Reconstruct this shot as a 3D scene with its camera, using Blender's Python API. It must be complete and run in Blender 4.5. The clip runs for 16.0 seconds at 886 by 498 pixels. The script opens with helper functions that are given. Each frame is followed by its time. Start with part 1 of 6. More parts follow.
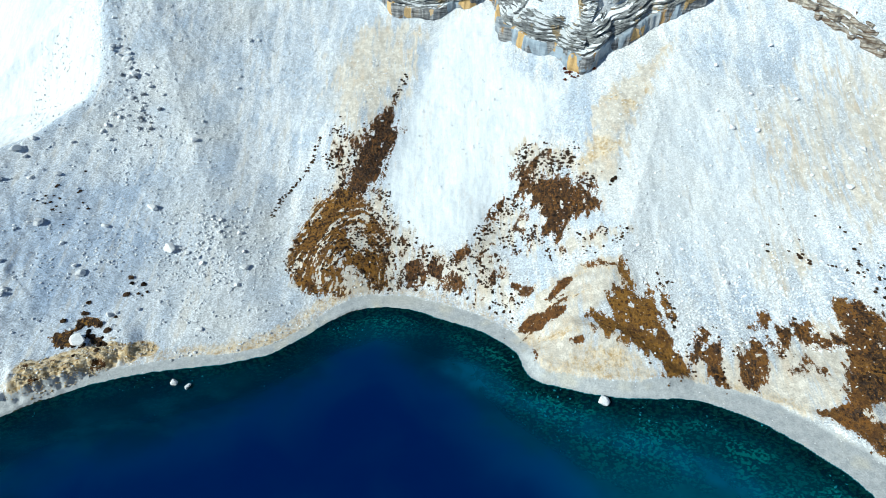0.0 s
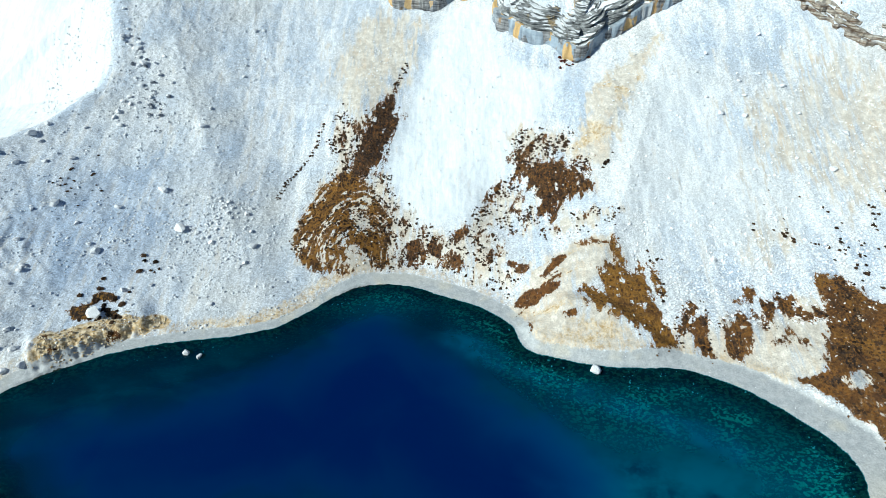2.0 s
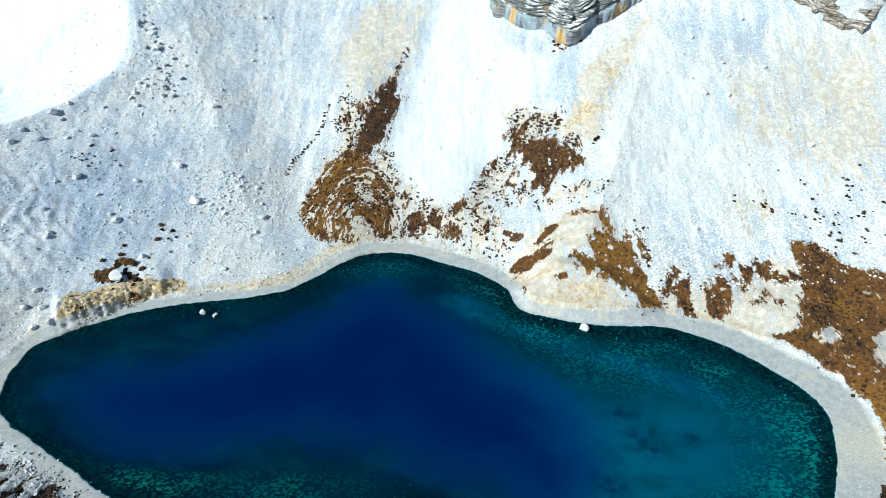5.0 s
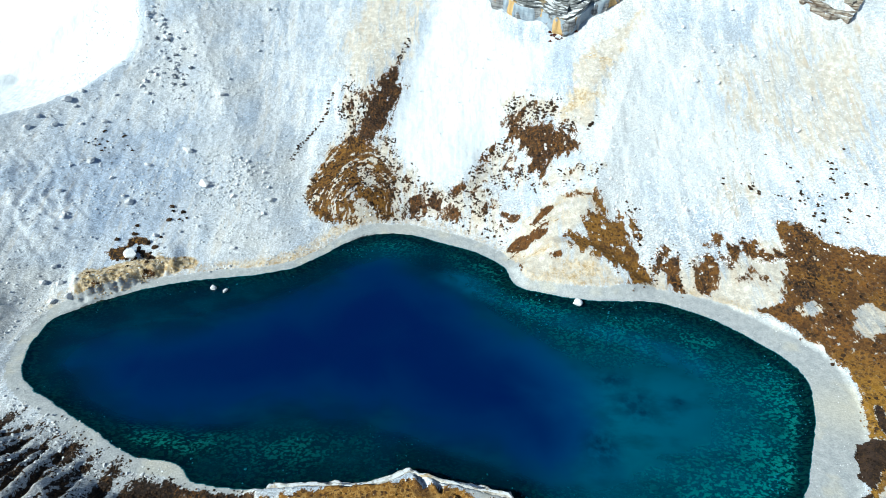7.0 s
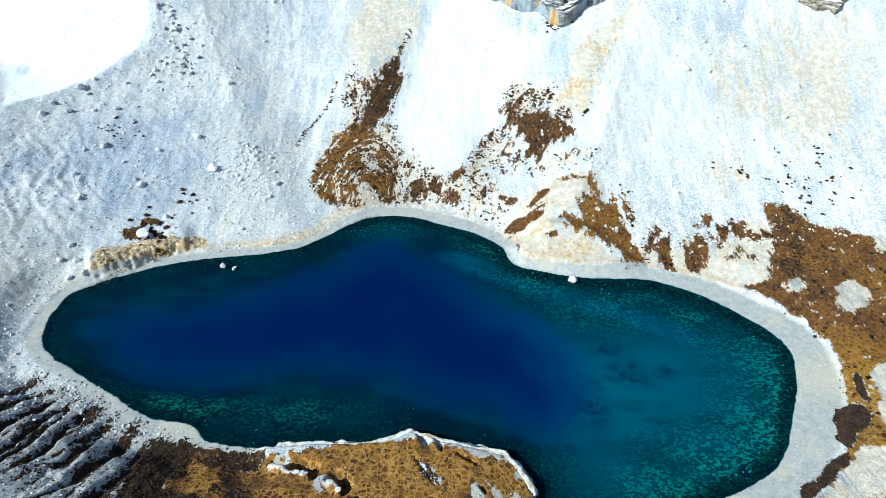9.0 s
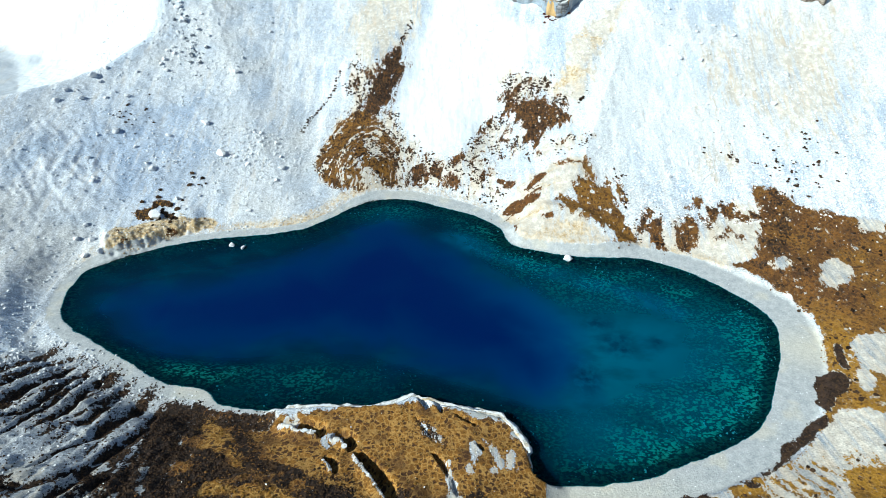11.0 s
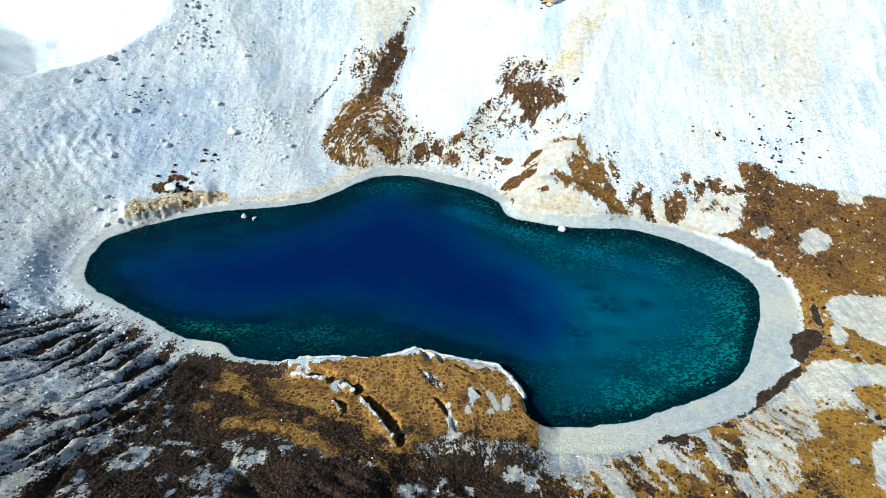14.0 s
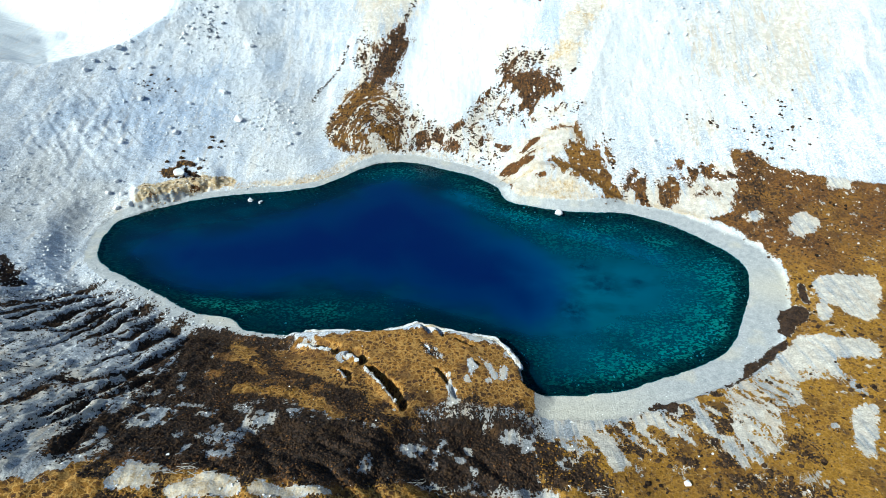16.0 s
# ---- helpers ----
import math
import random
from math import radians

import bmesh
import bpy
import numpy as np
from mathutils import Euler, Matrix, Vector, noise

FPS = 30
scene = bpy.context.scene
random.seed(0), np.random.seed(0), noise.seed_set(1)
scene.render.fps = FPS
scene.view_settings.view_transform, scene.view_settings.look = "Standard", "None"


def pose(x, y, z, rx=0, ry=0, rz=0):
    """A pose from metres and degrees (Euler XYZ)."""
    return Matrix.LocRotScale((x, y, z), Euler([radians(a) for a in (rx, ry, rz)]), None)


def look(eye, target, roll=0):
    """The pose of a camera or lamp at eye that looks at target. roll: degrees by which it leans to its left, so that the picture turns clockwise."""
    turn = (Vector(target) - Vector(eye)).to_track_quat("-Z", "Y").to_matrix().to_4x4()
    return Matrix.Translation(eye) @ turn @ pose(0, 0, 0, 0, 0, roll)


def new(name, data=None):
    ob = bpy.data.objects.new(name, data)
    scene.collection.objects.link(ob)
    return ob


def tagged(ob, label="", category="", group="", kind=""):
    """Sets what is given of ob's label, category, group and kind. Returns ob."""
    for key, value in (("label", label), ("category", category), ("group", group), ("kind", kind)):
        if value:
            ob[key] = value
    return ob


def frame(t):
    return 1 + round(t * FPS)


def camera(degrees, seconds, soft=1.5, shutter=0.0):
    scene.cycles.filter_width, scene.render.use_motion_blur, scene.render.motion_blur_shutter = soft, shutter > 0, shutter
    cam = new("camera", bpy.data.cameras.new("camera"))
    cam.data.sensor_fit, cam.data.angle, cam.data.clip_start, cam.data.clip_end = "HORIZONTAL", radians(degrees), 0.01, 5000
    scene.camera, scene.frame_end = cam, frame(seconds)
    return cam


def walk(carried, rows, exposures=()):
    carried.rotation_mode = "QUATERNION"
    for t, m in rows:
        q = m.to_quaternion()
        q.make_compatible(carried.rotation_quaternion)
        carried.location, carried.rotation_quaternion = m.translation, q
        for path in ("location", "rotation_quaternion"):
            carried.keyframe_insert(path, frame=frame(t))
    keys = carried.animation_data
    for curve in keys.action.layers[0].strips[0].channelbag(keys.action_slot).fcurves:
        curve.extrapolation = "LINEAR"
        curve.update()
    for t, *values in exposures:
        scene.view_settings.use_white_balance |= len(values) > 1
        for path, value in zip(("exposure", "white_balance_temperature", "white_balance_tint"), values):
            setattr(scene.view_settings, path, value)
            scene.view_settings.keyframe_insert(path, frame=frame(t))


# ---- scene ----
cam = camera(73.7, 16.0, soft=0.6)
# seconds, eye, target, roll
PATH = [
    (0, (0.000, 0.000, 142.008), (4.745, 158.884, 20.627), 1.755),
    (0.5, (0.082, -2.815, 141.932), (4.826, 156.037, 20.509), 1.744),
    (1, (0.110, -5.684, 141.800), (4.852, 153.133, 20.332), 1.734),
    (1.5, (0.110, -8.560, 141.696), (4.848, 150.221, 20.180), 1.724),
    (2, (0.144, -11.416, 141.620), (4.876, 147.327, 20.055), 1.715),
    (2.5, (0.144, -14.277, 141.515), (4.868, 144.427, 19.899), 1.707),
    (3, (0.172, -17.179, 141.442), (4.887, 141.485, 19.772), 1.699),
    (3.5, (0.178, -20.083, 141.377), (4.882, 138.539, 19.652), 1.691),
    (4, (0.205, -23.007, 141.302), (4.896, 135.571, 19.519), 1.684),
    (6.5, (0.290, -37.618, 141.014), (4.893, 120.717, 18.912), 1.657),
    (7, (0.252, -40.582, 141.045), (4.832, 117.700, 18.874), 1.653),
    (7.5, (0.205, -43.479, 141.058), (4.761, 114.748, 18.815), 1.650),
    (8, (0.197, -46.346, 141.009), (4.727, 111.825, 18.691), 1.647),
    (8.5, (0.186, -49.179, 140.930), (4.688, 108.933, 18.537), 1.645),
    (9, (0.198, -52.039, 140.851), (4.671, 106.014, 18.380), 1.643),
    (11.5, (0.095, -66.390, 140.525), (4.395, 91.340, 17.633), 1.643),
    (12, (0.068, -69.218, 140.370), (4.329, 88.444, 17.387), 1.644),
    (12.5, (0.061, -72.002, 140.210), (4.281, 85.589, 17.135), 1.646),
    (13, (0.022, -74.722, 140.097), (4.200, 82.796, 16.928), 1.648),
    (13.5, (-0.009, -77.446, 139.974), (4.125, 79.997, 16.708), 1.651),
    (14, (0.004, -80.129, 139.811), (4.092, 77.239, 16.447), 1.655),
    (14.5, (-0.002, -82.748, 139.664), (4.039, 74.542, 16.200), 1.659),
    (15, (0.012, -85.289, 139.523), (4.003, 71.922, 15.956), 1.663),
    (15.5, (0.011, -87.712, 139.424), (3.952, 69.418, 15.753), 1.668),
    (16, (0.001, -90.000, 139.392), (3.889, 67.048, 15.614), 1.674),
]
EXPOSURES = [(0.0, 0.10, 6120, -4), (4.0, 0.22, 6180, -4), (9.0, 0.35, 6120, -4), (16.0, 0.42, 6120, -4)]
walk(cam, [(t, look(eye, target, roll)) for t, eye, target, roll in PATH], EXPOSURES)

# ---- daylight: a high clear sky, the sun from the south-west ----
SUN_WAY = Vector((-0.78, -0.42, 0.62)).normalized()
world = bpy.data.worlds.new("world")
scene.world = world
world.use_nodes = True
sky = world.node_tree.nodes.new("ShaderNodeTexSky")
sky.sky_type, sky.sun_disc = "NISHITA", False
sky.sun_elevation, sky.sun_rotation = math.asin(SUN_WAY.z), math.atan2(SUN_WAY.x, SUN_WAY.y)
sky.altitude, sky.air_density, sky.dust_density = 4000, 1.0, 0.3
world.node_tree.links.new(sky.outputs[0], world.node_tree.nodes["Background"].inputs[0])
world.node_tree.nodes["Background"].inputs[1].default_value = 0.09
lamp = bpy.data.lights.new("sun", "SUN")
lamp.energy, lamp.angle, lamp.color = 4.8, radians(0.5), (1.0, 0.97, 0.93)
sun = new("sun", lamp)
sun.matrix_world = look(SUN_WAY * 300, (0, 0, 0))
# ---- the lie of the land: one height for every place; the lake's surface is z = 0 ----
SHORE_A = [
    (-122.2, 79.3), (-125.2, 87.0), (-125.6, 94.9), (-123.9, 102.1), (-117.5, 107.4), (-108.1, 112.9), (-98.1, 117.8),
    (-85.1, 121.6), (-71.4, 124.2), (-57.4, 126.9), (-47.2, 131.8), (-39.4, 138.7), (-32.5, 145.3), (-25.1, 150.2),
    (-17.4, 152.0), (-6.8, 151.3), (3.7, 146.5), (12.7, 142.8), (21.5, 138.1), (28.6, 131.3), (30.5, 124.1),
    (33.7, 119.8), (39.5, 117.3), (49.9, 114.7), (62.6, 113.0), (75.4, 113.2), (81.5, 112.4), (89.1, 109.2),
    (98.0, 103.8), (104.5, 98.0), (110.2, 91.6), (114.8, 86.6), (117.0, 80.4), (116.8, 74.6), (114.4, 68.0), (111.8, 62.0), (105.8, 52.4)]
SHORE_B = [
    (99.4, 41.9), (91.3, 34.6), (81.5, 29.6), (69.6, 24.9), (58.3, 21.0), (49.6, 19.2), (39.5, 18.5), (32.9, 18.6),
    (28.1, 20.2), (27.7, 24.8), (26.9, 30.3), (24.2, 35.5), (21.3, 39.3), (12.4, 41.1), (5.2, 43.0), (-0.3, 44.7),
    (-4.4, 45.9), (-8.5, 43.8), (-14.8, 42.2), (-29.2, 42.0), (-39.9, 41.3), (-47.1, 41.4), (-54.5, 42.3),
    (-60.3, 44.0), (-64.0, 47.7), (-68.2, 49.5), (-77.0, 50.9), (-83.4, 53.5), (-89.4, 57.3), (-97.6, 62.2),
    (-104.5, 66.5), (-112.1, 70.6), (-117.8, 74.6)]


def rounded(points, steps=4):
    """A closed curve through the points."""
    p = np.array(points, float)
    a, b, c, d = np.roll(p, 1, 0), p, np.roll(p, -1, 0), np.roll(p, -2, 0)
    out = []
    for k in range(steps):
        t = k / steps
        out.append(0.5 * (2 * b + (c - a) * t + (2 * a - 5 * b + 4 * c - d) * t ** 2 + (3 * b - a - 3 * c + d) * t ** 3))
    return np.stack(out, 1).reshape(-1, 2)


def inside_of(x, y, poly):
    """How far inside a closed line each place lies (outside: minus)."""
    q = np.asarray(poly, float)
    r = np.roll(q, -1, 0)
    best = np.full(np.shape(x), 1e9)
    odd = np.zeros(np.shape(x), bool)
    for (ax, ay), (bx, by) in zip(q, r):
        ex, ey = bx - ax, by - ay
        t = np.clip(((x - ax) * ex + (y - ay) * ey) / (ex * ex + ey * ey + 1e-9), 0, 1)
        best = np.minimum(best, (x - ax - t * ex) ** 2 + (y - ay - t * ey) ** 2)
        if ay != by:
            odd ^= ((ay > y) != (by > y)) & (x < ax + (y - ay) / (by - ay) * ex)
    return np.where(odd, 1, -1) * np.sqrt(best)


def along(x, y, line):
    """Distance to an open line, signed (plus on its left hand), and how far along it (0 to 1)."""
    q = np.asarray(line, float)
    best, sign, far = np.full(np.shape(x), 1e9), np.ones(np.shape(x)), np.zeros(np.shape(x))
    n = len(q) - 1
    for k in range(n):
        (ax, ay), (bx, by) = q[k], q[k + 1]
        ex, ey = bx - ax, by - ay
        t0 = ((x - ax) * ex + (y - ay) * ey) / (ex * ex + ey * ey)
        t = np.clip(t0, 0, 1)
        d2 = (x - ax - t * ex) ** 2 + (y - ay - t * ey) ** 2
        near = d2 < best
        best = np.where(near, d2, best)
        sign = np.where(near, np.sign(ex * (y - ay) - ey * (x - ax)), sign)
        far = np.where(near, (k + t) / n, far)
    return sign * np.sqrt(best), far


TABLE = np.random.RandomState(7).rand(256, 256)


def value_noise(x, y, size, seed=0):
    """Smooth noise from -1 to 1, with spots of that size in metres."""
    u, v = np.asarray(x) / size + 31.7 * seed, np.asarray(y) / size + 17.3 * seed
    i, j = np.floor(u).astype(int), np.floor(v).astype(int)
    f, g = u - i, v - j
    f, g = f * f * (3 - 2 * f), g * g * (3 - 2 * g)
    a, b = TABLE[i % 256, j % 256], TABLE[(i + 1) % 256, j % 256]
    c, d = TABLE[i % 256, (j + 1) % 256], TABLE[(i + 1) % 256, (j + 1) % 256]
    return 2 * ((a * (1 - f) + b * f) * (1 - g) + (c * (1 - f) + d * f) * g) - 1


def rough(x, y, size, octaves=4, seed=0):
    total, gain, norm = 0, 1.0, 0.0
    for k in range(octaves):
        total, norm = total + gain * value_noise(x, y, size / 2 ** k, seed + k), norm + gain
        gain *= 0.5
    return total / norm


def ramp(v, a, b):
    t = np.clip((v - a) / (b - a), 0, 1)
    return t * t * (3 - 2 * t)


SHORE = rounded(SHORE_A + SHORE_B, 3)

# bearing from the lake's middle in degrees (east 0, north 90), rise per metre at the shore, and how fast it steepens
FLANKS = [
    (-165, 0.33, 0.105), (-145, 0.345, 0.178), (-125, 0.344, 0.215), (-105, 0.256, 0.24), (-85, 0.156, 0.192), (-65, 0.121, 0.146),
    (-45, 0.167, 0.116), (-25, 0.2, 0.064), (0, 0.128, -0.027), (20, 0.211, -0.029), (35, 0.396, 0.084), (50, 0.428, 0.0),
    (65, 0.469, 0.042), (80, 0.473, -0.005), (95, 0.404, 0.014), (110, 0.269, 0.072), (125, 0.113, 0.167), (140, 0.2, 0.137),
    (155, 0.29, 0.038), (172, 0.36, 0.075)]
CREST_WEST = [(-230, 168), (-200, 174), (-183, 178), (-168, 192), (-152, 210), (-139, 231), (-137, 246), (-143, 268), (-149, 300), (-150, 420)]
CREST_SOUTH = [(-190, -30), (-110, -27), (-72, -27), (-51, -25), (-28, -27), (-6, -28), (20, -30)]
CAPE = [(-45, 42), (-30, 43), (-4, 47), (22, 40), (28, 30), (28, 19), (22, 8), (5, 2), (-10, 2), (-22, 12), (-34, 24)]
KNOLL = [(30, 130), (34, 119), (50, 114), (72, 113), (80, 119), (70, 128), (60, 134), (46, 137)]


def flank(x, y):
    th = np.degrees(np.arctan2(y - 85, x + 5))
    f = np.array(FLANKS, float)
    ang = np.r_[f[-1, 0] - 360, f[:, 0], f[0, 0] + 360]
    turns = [(th + o + 180) % 360 - 180 for o in (-16, -11, -6, -2, 2, 6, 11, 16)]
    rise, steep = np.r_[f[-1, 1], f[:, 1], f[0, 1]], np.r_[f[-1, 2], f[:, 2], f[0, 2]]
    return sum(np.interp(t, ang, rise) for t in turns) / 8, sum(np.interp(t, ang, steep) for t in turns) / 8


def mound(x, y, cx, cy, rx, ry, turn=0.0):
    c, s = math.cos(radians(turn)), math.sin(radians(turn))
    u, v = ((x - cx) * c + (y - cy) * s) / rx, ((y - cy) * c - (x - cx) * s) / ry
    return np.exp(-(u * u + v * v))


def close_to(x, y, line, pad):
    lo, hi = np.min(line, 0) - pad, np.max(line, 0) + pad
    return (x > lo[0]) & (x < hi[0]) & (y > lo[1]) & (y < hi[1])


def cut(x, y, line, width, depth):
    """A cleft along a line, fading at its ends: a raised lip and sheer wall on its right hand, a gentle rise on its left."""
    out, box = np.zeros(np.shape(x)), close_to(x, y, line, 3 * width + 3)
    if box.any():
        d, far = along(x[box], y[box], line)
        d = d + 0.3 * width * rough(x[box], y[box], 2.2 * width, 2, 8)
        w = width * np.sqrt(np.clip(4 * far * (1 - far), 0.02, 1))
        fade = ramp(far, 0.0, 0.06) * (1 - ramp(far, 0.94, 1.0))
        ditch = np.where(d < 0, 1 - ramp(-d, 0.25 * w, 0.6 * w), 1 - ramp(d, 0.6 * w, 2.4 * w))
        out[box] = fade * (0.3 * depth * ramp(-d, 0.3 * w, 0.6 * w) * (1 - ramp(-d, 0.8 * w, 2.6 * w)) - depth * ditch)
    return out


# the beach: bearing and breadth in metres
BEACH = [(-170, 4), (-150, 5), (-144, 3), (-138, 1.2), (-128, 1), (-112, 1), (-80, 0.5), (-72, 2), (-66, 8), (-55, 9), (-45, 9), (-35, 9.5), (-25, 11), (-10, 13), (0, 12), (8, 10.5),
         (14, 9), (25, 4), (40, 3), (55, 5), (75, 7), (90, 6), (105, 4), (125, 3), (150, 4), (170, 4)]
DEEP = [(-109, 84), (-97, 93), (-74, 100), (-50, 110), (-30, 127), (-17, 134), (-6, 128), (10, 115), (22, 101), (36, 90), (45, 75),
        (46, 60), (42, 48), (32, 43), (16, 52), (0, 58), (-14, 64), (-36, 69), (-60, 62), (-82, 64), (-99, 72)]
SCARP = [(-122.0, 110.2), (-116.8, 112.6), (-110.9, 115.0), (-102.2, 120.6), (-95.7, 125.0), (-87.0, 128.8)]
CLEFTS = [
    ([(-41.5, 34.8), (-36.6, 34.2), (-34.0, 32.8), (-30.2, 31.8), (-27.9, 29.3)], 1.8, 3.6),
    ([(-25.2, 29.1), (-23.0, 29.6), (-21.3, 28.0), (-20.0, 24.8)], 1.5, 3.6),
    ([(-19.3, 24.9), (-15.0, 19.6), (-11.5, 15.2), (-8.9, 10.8), (-6.8, 5.3)], 1.6, 3.8),
    ([(-26.3, 22.6), (-24.3, 20.5), (-22.6, 16.7)], 0.9, 2.2),
    ([(0.8, 25.1), (3.2, 21.5), (5.2, 17.6)], 0.7, 1.8),
    ([(-2.9, 44.7), (-0.5, 39.9)], 0.9, 1.8),
    ([(1.6, 44.8), (3.7, 38.3)], 0.8, 1.6),
    ([(5.6, 17.4), (7.1, 11.6)], 0.6, 1.3),
    ([(12.9, 28.4), (14.7, 25.7)], 0.6, 1.2),
    ([(6.5, 38.7), (13.4, 34.2)], 0.6, 1.0),
    ([(-3.8, 37.2), (1.9, 27.8)], 0.5, 0.8),
]
# gullies of the shaded hillside and their half width
GULLIES = [
    ([(-122.4, 33.6), (-119.7, 40.4), (-117.2, 48.3), (-113.6, 56.4), (-108.9, 59.6)], 1.9),
    ([(-118.4, 27.8), (-114.8, 30.9), (-112.1, 35.8), (-110.3, 42.8), (-108.2, 50.3), (-106.7, 55.0)], 2.4),
    ([(-108.8, 30.6), (-104.2, 32.8), (-103.0, 38.6), (-103.0, 47.1)], 1.6),
    ([(-108.3, 17.0), (-105.6, 21.0), (-103.0, 28.1), (-100.8, 37.5), (-100.6, 45.8), (-101.3, 54.9)], 1.1),
    ([(-98.0, 29.7), (-96.0, 37.2), (-96.5, 50.3), (-93.9, 54.5)], 1.5),
    ([(-88.6, 29.0), (-87.5, 32.8), (-89.0, 41.5), (-88.2, 49.0), (-85.2, 53.2)], 2.3),
    ([(-84.8, 23.1), (-82.3, 28.6), (-81.6, 39.2), (-80.6, 45.4), (-80.3, 49.3), (-77.2, 50.9)], 2.2),
    ([(-90.8, 12.7), (-88.4, 17.8), (-86.0, 21.4), (-82.9, 26.8)], 0.9),
    ([(-92.3, 6.7), (-86.5, 7.8), (-83.6, 9.7), (-81.5, 13.1)], 1.3),
    ([(-87.4, -9.3), (-86.1, -4.5), (-84.6, 0.6), (-81.7, 4.0), (-79.8, 9.7), (-78.6, 15.4), (-77.3, 21.5), (-74.6, 28.6), (-75.9, 41.9)], 1.9),
    ([(-85.5, -15.1), (-84.3, -10.6), (-81.8, -7.8), (-81.4, -0.8), (-78.3, 2.4), (-75.6, 6.8), (-73.2, 12.8)], 1.7),
    ([(-75.4, -22.2), (-76.1, -14.9), (-76.7, -8.7), (-76.5, -3.1)], 1.6),
    ([(-79.4, -11.5), (-78.2, -8.1), (-78.0, -4.6)], 1.2),
    ([(-138.1, 56.0), (-134.6, 60.5), (-128.6, 61.6)], 2.2),
]

CRAG_A = [(-30, 305.5), (-27, 299.5), (-22.7, 295.5), (-17, 290.5), (-3.7, 285.5), (2.8, 285.5), (9.4, 287.0), (19.8, 287.5), (24, 292.5), (24.5, 302.5)]
CRAG_B = [(28, 304.5), (27, 292.1), (30, 277.5), (32, 266.5), (42, 257.5), (48, 251.5), (56, 246.0), (63, 241.0), (69, 243.1), (79, 247.8), (91, 254.5), (103, 256.5), (115, 258.9), (119, 266.5), (120, 279.5)]
CRAG_C = [(148.0, 260.9), (149.2, 256.0), (152.5, 251.0), (157.3, 247.5), (162.8, 242.6), (166.1, 238.3), (172.3, 233.2), (176.6, 230.1), (186.2, 226.1)]
CRAG_MASS = [CRAG_A + [(24.5, 345), (-30, 345)], CRAG_B + [(120, 345), (28, 345)], CRAG_C + [(260, 260), (230, 340), (150, 340)]]


def breadth(x, y):
    th = np.degrees(np.arctan2(y - 85, x + 5))
    f = np.array(BEACH, float)
    return np.interp(th, np.r_[f[-1, 0] - 360, f[:, 0], f[0, 0] + 360], np.r_[f[-1, 1], f[:, 1], f[0, 1]])


def ribs_of(x, y):
    """Fine ribs that fan out up the southern hillside: about 0 in the furrows, 1 on the crests."""
    turn, far = 150 * np.arctan2(x + 58, 178 - y), np.hypot(x + 58, 178 - y)
    turn = turn + 1.5 * rough(x, y, 14, 3, 9)
    return 1 - 1.6 * np.abs(rough(turn, far * 0.14, 5.0, 4, 13))


def gullied(x, y):
    """1 on the floor of a gully of the southern hillside, 0 away from them."""
    out = np.zeros(np.shape(x))
    for line, half in GULLIES:
        box = close_to(x, y, line, 3 * half + 2)
        if box.any():
            bx, by = x[box], y[box]
            d, far = along(bx, by, line)
            w = half * (0.35 + 0.65 * np.sqrt(np.clip(4 * far * (1 - far), 0, 1))) * (1 + 0.5 * rough(bx, by, 5, 3, 12))
            d = np.abs(d + 0.8 * half * rough(bx, by, 6, 3, 6))
            out[box] = np.maximum(out[box], 1 - ramp(d, 0.35 * w, 1.25 * w))
    return out


